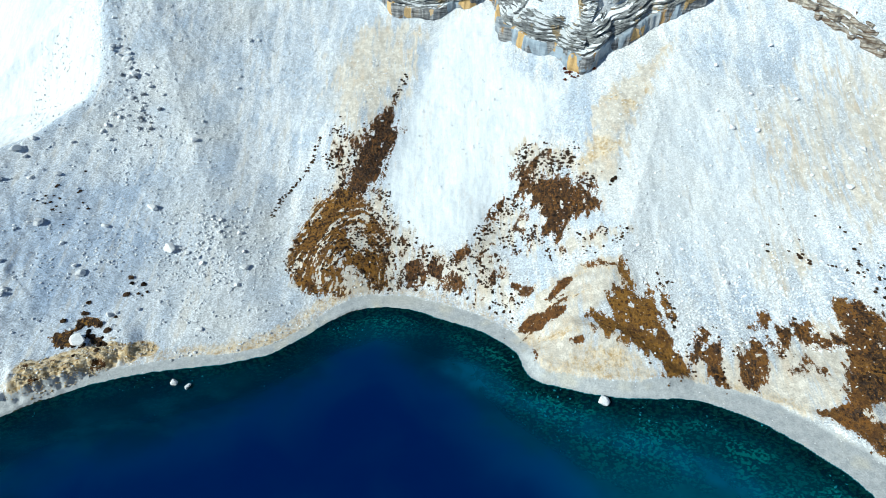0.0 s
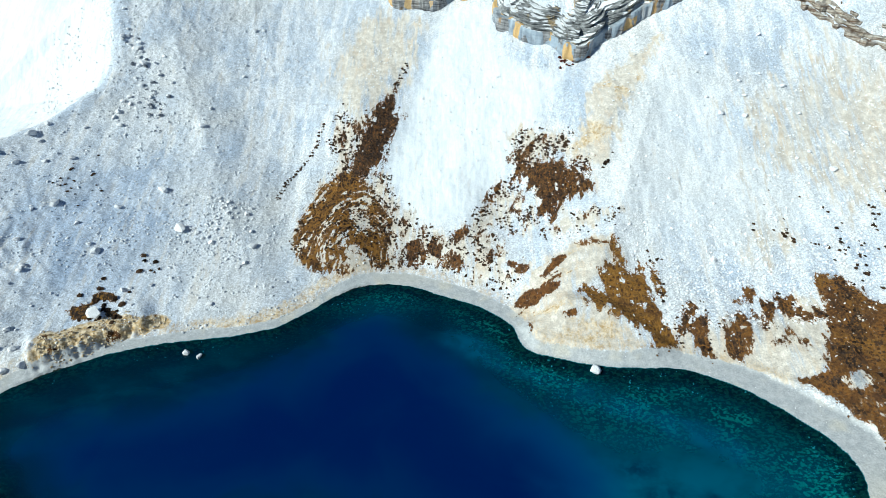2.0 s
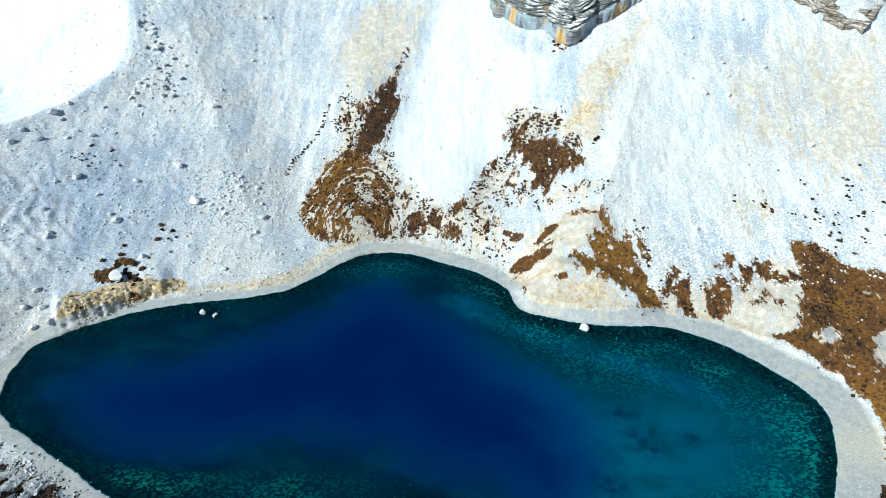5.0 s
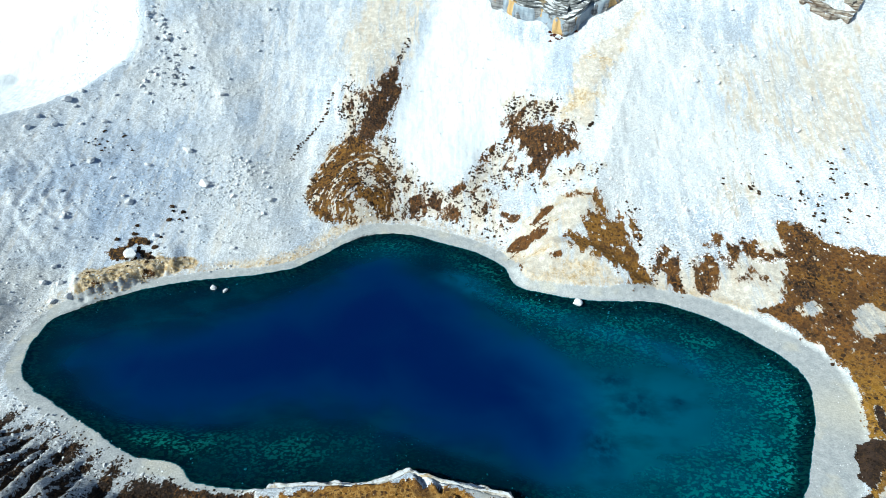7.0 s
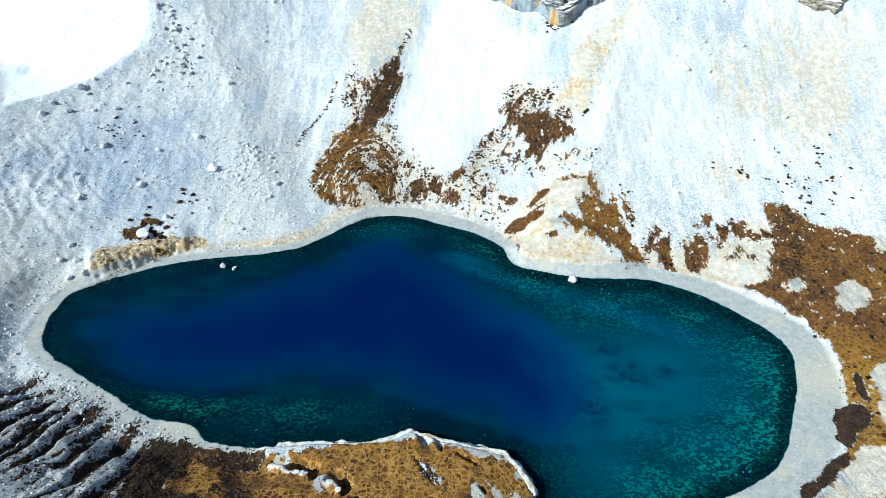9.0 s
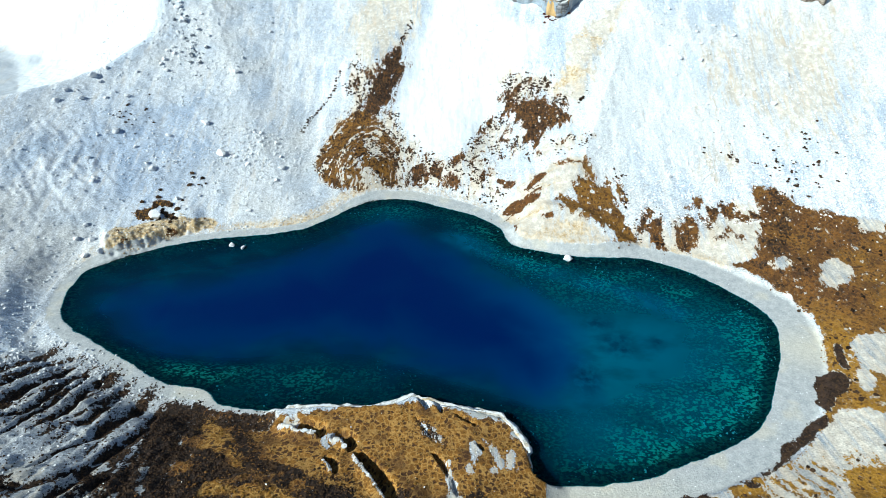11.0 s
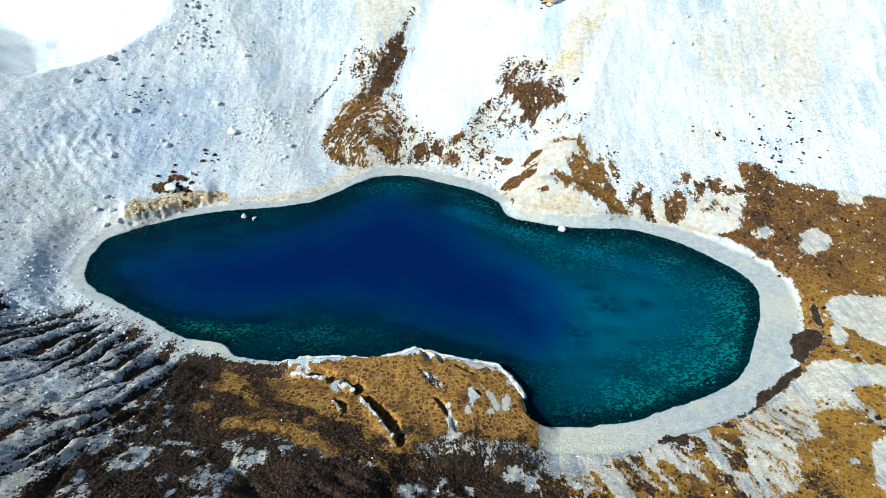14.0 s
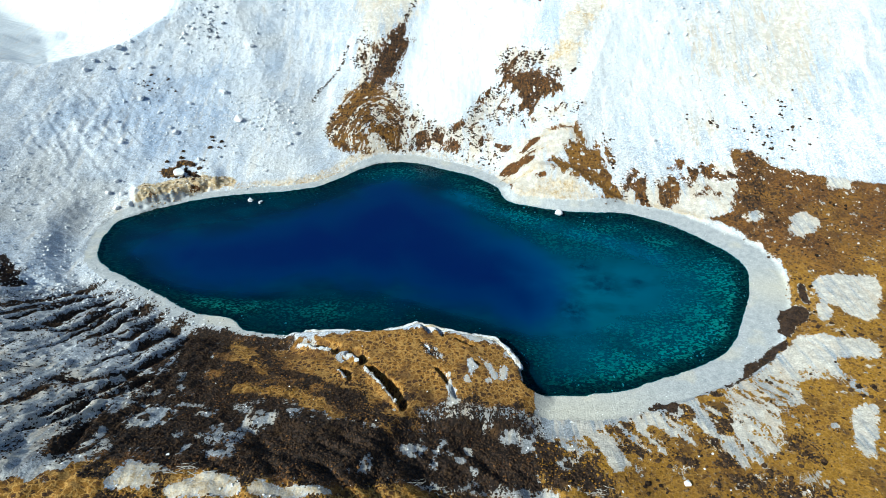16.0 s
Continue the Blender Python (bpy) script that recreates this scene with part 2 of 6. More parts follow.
def height(x, y, fine=True):
    """The ground's height, and the distance from the shore (in the lake: minus)."""
    d = -inside_of(x, y, SHORE)
    if fine:
        d = d + 0.5 * rough(x, y, 5.0, 3, 3) + 0.25 * rough(x, y, 1.5, 2, 4)
    out, rise = np.maximum(d, 0), flank(x, y)
    far = np.maximum(out - 130, 0)
    west = ramp(-x, 230, 320) * (1 - ramp(y, 190, 240))
    land = rise[0] * np.minimum(out, 170 - 60 * west) + rise[1] * np.minimum(out, 170 - 95 * west) ** 2 / 100 + 0.15 * far
    land += 0.45 * np.clip(out - 165, 0, 260) * ramp(-x, 150, 190) * ramp(y, 200, 240)
    # beach: nearly flat up to the bank behind it
    w = breadth(x, y)
    th = np.degrees(np.arctan2(y - 85, x + 5))
    lip = (0.4 + 1.4 * ramp(th, -50, -38) * (1 - ramp(th, 5, 18))) * ramp(out, w - 0.8, w + 1.5)
    flat = 0.055 * out
    blend = ramp(out, w, w + 14)
    land = np.where(out < w, flat, flat + (land - flat) * blend) + lip * (1 - ramp(out, w + 4, w + 30) * 0.6)
    land = land * ramp(out, -0.2, 1.2)
    # crest of the western moraine, falling away behind
    e, _ = along(x, y, CREST_WEST)
    e2 = 2.0 * np.logaddexp(0, np.clip(e, -60, 400) / 2.0)
    land -= 0.86 * 240 * (1 - np.exp(-e2 / 240)) * ramp(out, 20, 60)
    land += 1.2 * mound(e, 0 * e, -1, 0, 5, 5) * ramp(y, 165, 180)
    # the ridge south of the lake
    e, _ = along(x, y, CREST_SOUTH)
    back = np.where(y < 0, -e, -99)
    land = np.where((x < 40) & (y < 0), land - (0.62 * np.logaddexp(0, back / 1.5) * 1.5) * (1 - ramp(x, 0, 40)), land)
    # the cape: a grassy block with a steep rim
    c = inside_of(x, y, CAPE)
    top = 2.6 + 0.13 * np.maximum(44 - y, 0) - 1.8 * ramp(x, 8, 25) + 0.5 * rough(x, y, 9, 3, 5)
    land = land + (np.maximum(top, land) - land) * ramp(c, -2.5 - 7 * ramp(-y, -27, -17) * ramp(x, 14, 22), 1.2) * ramp(out, 0.1, 1.5)
    for line, width, depth in CLEFTS:
        land += cut(x, y, line, width, depth) * ramp(out, 0.5, 2.5)
    # pale rock knoll by the northern shore
    k = inside_of(x, y, KNOLL)
    land += 3.2 * ramp(k, -3, 4) * ramp(out, 0.3, 5.0)
    # hill of folded turf, hollow beside it, shoulder under the crag, dry gully
    land += 5.5 * mound(x, y, -33, 168, 15, 14, 20) - 2.0 * mound(x, y, -58, 196, 12, 30, 20) + 5.0 * mound(x, y, -30, 228, 18, 26)
    land -= 4.5 * mound(x, y, 28, 186, 12, 24) - 2.5 * mound(x, y, 68, 205, 14, 26, -20)
    land += 2.5 * mound(x, y, -120, 114, 12, 6, 20) + 2.0 * mound(x, y, 88, 128, 18, 9)
    land -= 4.0 * mound(x, y, -126, 56, 20, 11, -25) + 2.0 * mound(x, y, -74, 38, 14, 8, -20)
    # fluted ochre scarp behind the north-western beach
    e, s = along(x, y, SCARP)
    ends = ramp(s, 0.0, 0.1) * (1 - ramp(s, 0.85, 1.0))
    cutback = 1.3 * np.abs(rough(60 * s, 0 * s, 2.6, 3, 18)) + 0.8 * rough(x, y, 2.0, 2, 19)
    land += ends * (2.6 * ramp(e - cutback, -1.2, 1.6) * (1 - ramp(e, 4, 14)) + (1.3 * rough(x, y, 1.9, 2, 17) - 1.0 * np.abs(rough(x, y * 0.6, 2.6, 2, 20))) * mound(e, 0 * e, 1, 0, 4.0, 1))
    for mass in CRAG_MASS:
        land += 26 * ramp(inside_of(x, y, mass), 2, 22)
    if fine:
        # ribs and gullies of the shaded hillside, running down to the lake
        g = ramp(-x, 50, 68) * ramp(-y, -72, -58) * ramp(out, 1, 8)
        land += g * (0.7 * (ribs_of(x, y) - 0.6) - 1.2 * gullied(x, y) + 0.7 * rough(x, y, 9, 3, 11) + 0.4 * rough(x, y, 1.9, 2, 14))
        # old flow ridges on the western apron
        f = mound(x, y, -150, 145, 20, 34, 10)
        land += f * (0.2 * np.sin((x * 0.8 + y * 0.6) / 0.8 + 8 * rough(x, y, 12, 3, 15)) + 0.42 * rough(x, y * 0.6, 3.5, 3, 16))
        # rills down the scree, folds in the turf, small relief everywhere
        land += 0.35 * rough(x / 3.0, y / 12.0, 1.6, 3, 21) * ramp(out, 12, 40) * ramp(y, 120, 150)
        land += 0.8 * rough(x, y, 16, 4, 25) * ramp(out, 4, 25) + 0.10 * rough(x, y, 1.6, 2, 29) * ramp(out, 0.5, 4)
        s = ramp(-y, -8, 12) * ramp(x, -60, -40) * (1 - ramp(x, 30, 60))
        land += s * (1.3 * rough(x, y, 7, 4, 33) + 2.6 * (0.35 - np.abs(rough(x * 0.5 - y * 0.3, x * 0.8 + y * 1.3, 9, 3, 34))))
    land = np.maximum(land, 0.06 * np.minimum(out, 6) + 0.02 - 300 * ramp(out, 60, 260))
    inn = np.maximum(-d, 0)
    p = inside_of(x, y, DEEP)
    bed = -0.10 * inn - 0.35 * np.minimum(inn, 2.0) - 9.0 * ramp(p + 3 * rough(x, y, 14, 3, 41), -6, 14) - 8 * ramp(p, 6, 26)
    bed += 0.25 * rough(x, y, 3.5, 3, 44) * ramp(inn, 0.5, 3)
    return np.where(d > 0, land, bed), d
# ---- where each kind of cover lies: outlines on the plan ----
ZONES = {
    "crest_pale_b": [(-62.8, -28.2), (-62.7, -24.7), (-61.5, -21.9), (-59.7, -22.3), (-54.6, -25.0), (-53.3, -27.2)],
    "crest_pale_c": [(-50.7, -29.0), (-50.7, -26.6), (-46.9, -23.7), (-41.5, -23.5), (-38.5, -25.7), (-38.3, -28.2)],
    "crest_pale_d": [(-34.9, -24.8), (-29.7, -25.2), (-25.4, -24.1), (-21.4, -23.9), (-20.0, -26.3), (-34.5, -28.1)],
    "crest_gold_b": [(-73.9, -30.2), (-66.4, -27.4), (-63.3, -25.5), (-58.8, -24.1), (-52.6, -23.3), (-42.0, -22.0), (-32.3, -23.9), (-23.2, -23.7), (-14.3, -21.7), (-4.8, -18.7), (4.2, -18.2), (12.1, -18.2), (-39.9, -28.4), (-78.4, -32.6), (-79.0, -31.5)],
    "knoll_hill": [(34.8, 146.5), (43.9, 154.9), (58.4, 159.0), (65.7, 158.5), (68.2, 149.4), (58.8, 143.6), (51.6, 138.1), (62.3, 129.0), (68.4, 122.9), (70.8, 117.8), (42.1, 118.0), (30.9, 125.1), (26.7, 137.2)],
    "mid_turf": [(-63.5, 41.0), (-55.4, 37.2), (-40.6, 33.3), (-32.7, 27.1), (-18.5, 17.5), (-8.8, 8.4), (0.2, 1.2), (-8.0, -2.6), (-21.7, -1.0), (-33.8, 4.8), (-44.1, 6.5), (-52.8, 7.3), (-61.0, 13.8), (-65.2, 28.1)],
"gully_heath": [(-15.3, 243.4), (-16.9, 236.2), (-16.0, 233.2), (-13.9, 229.1), (-13.7, 223.5), (-14.2, 219.5), (-16.3, 214.8), (-17.8, 210.7), (-18.3, 207.2), (-20.3, 202.9), (-23.5, 201.4), (-25.6, 198.0), (-30.0, 197.7), (-33.6, 200.8), (-33.4, 204.8), (-31.9, 208.6), (-29.9, 213.0), (-27.9, 216.9), (-25.8, 220.4), (-23.3, 225.2), (-21.3, 231.0), (-18.4, 234.4)],
    "slope_heath": [(33.9, 199.8), (36.1, 201.3), (38.3, 197.0), (40.4, 203.2), (42.4, 201.2), (40.9, 195.9), (44.8, 193.2), (48.9, 193.1), (50.7, 191.3), (53.6, 189.9), (56.8, 191.6), (58.9, 192.1), (57.4, 187.9), (60.7, 190.9), (59.9, 187.3), (58.2, 183.2), (61.2, 181.9), (62.4, 180.6), (61.0, 177.4), (57.0, 176.8), (53.1, 176.9), (49.9, 174.3), (48.3, 169.1), (45.4, 168.3), (41.9, 172.2), (40.2, 175.3), (42.4, 177.8), (40.8, 181.9), (39.3, 188.4), (35.5, 191.4), (31.2, 190.0), (28.0, 187.6), (23.5, 184.2), (22.5, 185.9), (27.0, 190.6), (30.3, 192.0), (34.2, 194.2)],
    "slope_sparse": [(31.2, 189.5), (39.8, 181.3), (39.9, 171.9), (48.1, 166.9), (61.8, 169.1), (70.0, 167.3), (66.5, 163.5), (47.7, 163.8), (34.6, 166.7), (24.8, 168.9), (14.5, 170.0), (19.0, 179.6), (23.5, 183.5)],
    "shore_sparse": [(-14.5, 175.9), (-5.0, 173.4), (4.3, 171.3), (12.6, 173.6), (18.7, 171.2), (28.8, 168.4), (28.9, 156.6), (35.3, 152.8), (27.5, 146.4), (20.1, 150.8), (8.4, 157.9), (-7.8, 160.6), (-13.9, 161.1)],
    "knoll_streak": [(39.4, 147.7), (42.5, 151.1), (45.1, 153.7), (48.4, 153.5), (47.1, 150.4), (43.2, 148.8), (41.2, 146.8), (36.7, 147.6)],
    "fan_heath": [(62.3, 148.3), (66.0, 147.8), (67.5, 144.8), (69.9, 142.3), (73.3, 150.7), (74.4, 146.1), (75.4, 141.5), (76.7, 134.8), (77.6, 130.9), (77.7, 126.8), (80.8, 124.3), (81.9, 121.2), (76.3, 117.7), (72.9, 117.5), (73.1, 123.3), (71.4, 124.1), (67.1, 125.3), (63.8, 127.4), (60.5, 129.1), (57.1, 129.9), (53.7, 130.8), (52.2, 132.7), (54.2, 137.2), (49.7, 137.8), (53.6, 139.1), (58.1, 138.3), (59.9, 138.3), (58.1, 142.8), (58.0, 144.6), (61.0, 145.6)],
    "meadow": [(132.8, 143.2), (141.7, 141.4), (148.4, 132.2), (158.6, 128.0), (187.5, 116.5), (212.3, 108.0), (118.1, -23.4), (77.2, -20.5), (31.9, -19.5), (26.8, -0.5), (46.3, 5.7), (60.7, 11.7), (79.1, 17.9), (97.1, 25.3), (113.7, 40.5), (126.3, 63.5), (130.6, 77.9), (126.2, 90.6), (119.3, 101.5), (113.4, 107.2), (123.9, 109.5), (129.1, 123.2), (131.3, 134.2)],
    "gravel_a": [(125.1, 104.8), (127.8, 107.9), (132.6, 108.3), (133.6, 104.1), (129.8, 101.2), (125.9, 101.9)],
    "gravel_b": [(143.5, 102.2), (150.2, 104.9), (153.0, 101.1), (149.6, 93.5), (143.8, 90.4), (139.0, 91.8)],
    "gravel_c": [(136.6, 67.5), (156.8, 65.9), (144.0, 44.6), (137.8, 45.2), (136.5, 49.2), (134.1, 52.6), (129.2, 45.1), (127.9, 50.1), (133.3, 57.5)],
    "gravel_d": [(85.6, 19.5), (93.3, 22.4), (103.2, 29.1), (111.1, 35.4), (118.2, 39.6), (125.1, 37.6), (134.2, 36.4), (137.2, 33.6), (132.8, 26.7), (127.9, 28.5), (122.6, 27.7), (121.2, 21.1), (121.8, 14.6), (118.9, 15.9), (116.3, 19.4), (107.6, 20.3), (104.7, 14.9), (104.7, 10.8), (101.1, 11.0), (96.0, 8.3), (92.9, 1.0), (87.7, -3.8), (83.5, -6.9), (80.3, -5.1), (80.6, 1.9), (81.6, 7.5), (85.5, 12.6)],
    "gravel_f": [(115.6, 8.0), (121.9, 9.4), (110.7, -7.4), (108.9, -4.6), (110.9, 1.7)],
    "gravel_g": [(126.5, 123.8), (131.7, 134.5), (117.4, 133.8), (106.7, 125.4), (104.5, 112.1), (114.5, 107.3), (123.3, 109.0)],
    "gravel_h": [(170.0, 129.9), (178.5, 125.3), (172.4, 117.0), (165.5, 119.5)],
    "ribs": [(-156.7, 38.3), (-137.2, 52.2), (-120.3, 65.0), (-105.5, 61.5), (-86.6, 51.9), (-67.9, 46.4), (-72.8, 38.5), (-72.9, 20.9), (-75.4, 5.4), (-79.6, -9.0), (-80.2, -20.9), (-80.6, -27.7), (-96.4, -31.5)],
    "thicket": [(-74.6, 43.3), (-64.9, 40.8), (-57.0, 38.1), (-42.8, 25.0), (-24.1, 9.7), (-8.6, 1.4), (6.1, 5.9), (21.5, 7.6), (35.7, -0.5), (44.2, -13.1), (19.0, -16.3), (-7.4, -17.5), (-30.2, -22.9), (-50.0, -21.5), (-66.3, -19.6), (-78.2, -22.4), (-78.7, -10.2), (-73.9, 2.7), (-72.2, 19.5)],
    "cape_turf": [(-42.8, 39.0), (-35.6, 38.7), (-3.9, 43.0), (20.7, 35.4), (25.9, 23.5), (24.1, 15.8), (27.3, 13.8), (18.3, 6.6), (3.1, 5.9), (-10.0, 1.6), (-17.8, 6.9), (-29.5, 14.5), (-42.1, 25.1), (-49.6, 36.8)],
    "cape_corner": [(20, 9), (26, 8.5), (30, 12), (30, 18), (28.6, 24), (25, 28), (21, 18)],
    "shore_thicket": [(-66, 44), (-60, 42.4), (-54, 41), (-47, 40), (-42, 39.5), (-44, 33), (-56, 35), (-70, 40)],
    "gold_band": [(-63.1, 39.7), (-57.1, 37.2), (-51.0, 26.3), (-41.3, 17.0), (-32.3, 10.5), (-25.6, 5.7), (-19.2, 0.5), (-10.9, 0.2), (-10.1, -2.1), (-16.2, -1.8), (-23.1, -0.7), (-29.3, 3.0), (-37.2, 7.0), (-44.8, 8.9), (-52.0, 9.0), (-53.5, 13.3), (-44.6, 12.8), (-38.5, 12.0), (-44.3, 16.8), (-52.4, 23.2), (-57.2, 25.9)],
    "crest_gold": [(-87.6, -31.4), (-79.4, -29.9), (-65.5, -23.0), (-52.5, -23.5), (-39.4, -22.7), (-29.8, -24.3), (-7.2, -20.1), (18.7, -18.6), (17.4, -29.4), (-81.8, -41.6)],
    "crest_pale": [(-62.4, -23.5), (-61.1, -20.0), (-57.9, -22.1), (-53.6, -22.1), (-53.3, -24.1), (-62.5, -25.3)],
    "pale_a": [(-7.7, -7.3), (-3.8, -4.5), (-1.1, -3.6), (-1.0, -8.0), (-5.6, -10.1), (-7.2, -11.0)],
    "pale_b": [(2.4, -2.8), (5.2, -2.5), (3.7, -6.9), (1.0, -9.2)],
    "pale_c": [(6.5, -4.5), (9.5, -2.2), (11.6, -2.8), (11.0, -7.2), (7.8, -8.7), (6.5, -7.2)],
    "pale_d": [(18.4, 1.5), (21.5, 3.0), (23.1, 4.6), (24.3, 1.8), (22.6, -0.8), (20.4, -1.3)],
    "cold_hollow": [(-71.0, -5.4), (-68.8, -1.5), (-62.6, 1.8), (-56.0, 1.6), (-51.6, -2.6), (-56.5, -3.2), (-59.1, -5.8), (-62.7, -8.4), (-68.2, -11.4)],
    "tan_crag": [(-43.1, 268.3), (-34.5, 282.0), (-12.2, 284.3), (-3.0, 267.4), (-10.9, 243.4), (-15.6, 231.2), (-27.7, 224.6), (-34.8, 226.4), (-42.4, 246.6)],
    "tan_tongue": [(67.5, 220.8), (85.1, 235.6), (98.8, 245.6), (85.5, 222.6), (74.3, 203.3), (65.7, 188.4), (55.5, 195.0), (62.7, 210.3)],
    "tan_east": [(120.0, 201.7), (150.9, 229.8), (179.5, 217.4), (189.8, 213.0), (183.3, 169.1), (156.7, 168.2), (144.6, 173.1), (132.7, 179.9), (121.8, 184.7)],
    "tan_patch": [(113.0, 154.6), (117.9, 161.2), (124.3, 162.1), (130.6, 156.4), (121.4, 153.2), (115.0, 152.3)],
    "ochre_bank": [(-121.2, 113.4), (-120.6, 120.2), (-113.4, 123.7), (-105.2, 128.0), (-87.0, 131.8), (-86.9, 128.1), (-96.0, 124.5), (-102.2, 118.9), (-111.2, 113.3), (-119.8, 109.9)],
    "knoll_pale": [(31.3, 132.2), (38.5, 136.6), (48.5, 130.5), (57.7, 127.2), (66.6, 122.1), (67.5, 116.5), (54.6, 115.7), (41.8, 117.4), (33.2, 123.6)],
    "boulder_moss": [(-117.0, 130.2), (-115.2, 132.3), (-111.8, 134.4), (-111.7, 137.7), (-108.4, 138.9), (-105.4, 138.1), (-103.6, 134.8), (-106.9, 134.9), (-109.8, 133.6), (-110.9, 131.3), (-110.6, 128.0), (-113.1, 127.1), (-114.6, 128.0)],
    "cape_dark": [(0.2, 9.6), (10.7, 11.0), (18.3, 10.8), (26.1, 10.3), (31.3, 6.8), (20.8, 4.3), (10.4, 2.2), (3.1, 0.8), (-2.7, 3.2)],
    "cape_pale_a": [(5.6, 22.7), (6.4, 19.0), (7.0, 14.0), (8.9, 10.7), (6.1, 9.6), (5.5, 14.0), (4.5, 19.2)],
    "cape_pale_b": [(11.6, 28.2), (13.2, 28.4), (13.9, 25.8), (11.4, 19.2), (9.5, 18.9), (11.0, 23.3)],
    "cape_pale_c": [(15.0, 29.9), (17.4, 27.9), (19.5, 23.4), (19.2, 20.0), (15.9, 19.2), (17.7, 22.0)],
    "cape_pale_d": [(21.0, 26.0), (22.8, 26.8), (22.5, 21.5), (20.0, 20.7)],
    "cape_point": [(-22.0, 43.2), (-12.0, 44.9), (-5.0, 46.0), (-3.2, 44.0), (-7.5, 43.0), (-14.0, 42.2)],
    "peat_a": [(85.2, 20.1), (90.1, 22.0), (94.7, 26.1), (97.0, 29.4), (101.9, 32.7), (108.2, 37.1), (112.4, 39.2), (112.9, 37.3), (108.4, 33.3), (103.4, 29.7), (98.0, 26.5), (91.7, 22.1), (87.5, 20.2)],
    "peat_b": [(119.2, 54.6), (123.0, 55.3), (126.1, 55.0), (127.0, 51.8), (123.6, 46.8), (119.3, 44.9), (115.1, 40.1), (113.4, 40.9), (115.1, 46.8)],
    "peat_c": [(62.5, 14.0), (65.5, 15.6), (67.5, 14.8), (71.1, 16.1), (70.2, 12.7), (67.7, 11.3), (66.1, 13.2), (63.7, 12.8)],
    "peat_d": [(130.6, 66.2), (131.4, 63.0), (129.2, 55.7), (127.4, 57.7)],
    "wet_yellow": [(117.8, 65.6), (129.8, 69.1), (125.7, 59.0), (117.3, 58.6)],
    "shaded_mouth": [(-144.3, 48.7), (-153.4, 63.1), (-146.3, 67.3), (-139.2, 63.6), (-135.2, 57.3), (-137.2, 52.2)],
    "snow_fan": [(-13.8, 216.8), (-9.4, 237.0), (0.5, 266.5), (10.1, 284.2), (29.1, 279.3), (30.4, 252.2), (49.0, 235.5), (55.9, 232.9), (39.8, 206.9), (33.6, 197.1), (22.9, 184.7), (9.0, 172.8), (-6.6, 176.3), (-16.5, 194.9)],
    "snow_east": [(61.5, 180.7), (75.5, 203.5), (97.3, 236.1), (127.0, 196.6), (137.0, 179.8), (143.7, 167.9), (133.1, 158.5), (117.1, 163.7), (109.5, 156.3), (80.7, 155.5), (62.2, 168.8)],
    "bank_soil": [(73.1, 116.3), (82.7, 124.7), (111.0, 129.1), (130.3, 125.3), (125.2, 111.9), (112.7, 104.1), (100.1, 113.3)],
    "gully_mixed": [(-38.3, 229.4), (-35.2, 221.9), (-28.4, 223.7), (-22.8, 227.8), (-24.6, 218.7), (-29.7, 209.5), (-33.1, 200.8), (-26.5, 195.8), (-22.3, 199.1), (-17.9, 200.2), (-15.3, 190.6), (-9.5, 183.1), (-5.2, 178.1), (-8.1, 172.5), (-12.1, 167.7), (-9.8, 160.5), (-17.8, 159.2), (-20.2, 183.1), (-26.2, 190.9), (-35.4, 196.3), (-42.3, 198.2), (-38.5, 205.8), (-41.5, 213.4), (-39.8, 220.4)],
    "fold_left": [(-39.9, 196.7), (-43.4, 188.5), (-47.3, 184.9), (-50.0, 175.3), (-51.1, 167.0), (-49.4, 161.8), (-45.1, 157.0), (-39.9, 154.4), (-31.3, 155.2), (-33.3, 157.1), (-39.3, 158.0), (-42.0, 160.9), (-41.1, 165.2), (-37.5, 169.2), (-35.3, 176.5), (-34.2, 184.5), (-30.4, 189.9), (-26.4, 194.6), (-31.2, 199.4), (-35.7, 199.9)],
    "fold_arch": [(-26.0, 188.9), (-31.3, 187.1), (-34.0, 182.8), (-35.9, 173.1), (-36.8, 166.7), (-37.6, 161.6), (-35.1, 159.7), (-33.3, 161.8), (-32.1, 166.5), (-29.1, 165.9), (-26.0, 164.1), (-22.9, 160.6), (-21.3, 157.8), (-17.4, 159.9), (-17.7, 165.1), (-19.5, 172.7), (-21.1, 180.3), (-22.5, 185.7)],
    "fold_core": [(-29.4, 183.4), (-25.7, 184.4), (-22.6, 178.8), (-22.5, 172.0), (-24.3, 169.2), (-27.7, 173.3), (-31.3, 177.8)],
    "fold_tan": [(-44.4, 197.2), (-31.0, 197.2), (-20.7, 190.8), (-14.7, 178.3), (-13.9, 162.2), (-19.7, 157.1), (-27.3, 154.8), (-38.8, 153.5), (-48.3, 158.3), (-51.4, 171.1), (-48.4, 185.1)],
    "shore_clump_a": [(-8.0, 167.7), (-2.9, 168.3), (-0.7, 163.9), (-2.7, 160.5), (-7.8, 160.6)],
    "shore_clump_b": [(-0.4, 167.1), (5.3, 167.8), (6.4, 162.8), (2.8, 161.7)],
    "shore_clump_c": [(8.0, 161.3), (12.0, 162.1), (14.7, 157.8), (10.8, 155.6)],
    "shore_clump_d": [(28.5, 156.6), (34.9, 153.3), (33.2, 150.5), (30.0, 153.2)],
    "shore_clump_e": [(22.2, 166.5), (24.8, 163.6), (23.0, 157.8), (21.0, 159.8)],
    "shore_clump_f": [(8.4, 169.0), (12.1, 171.4), (15.9, 173.9), (14.9, 169.4), (11.4, 165.9)],
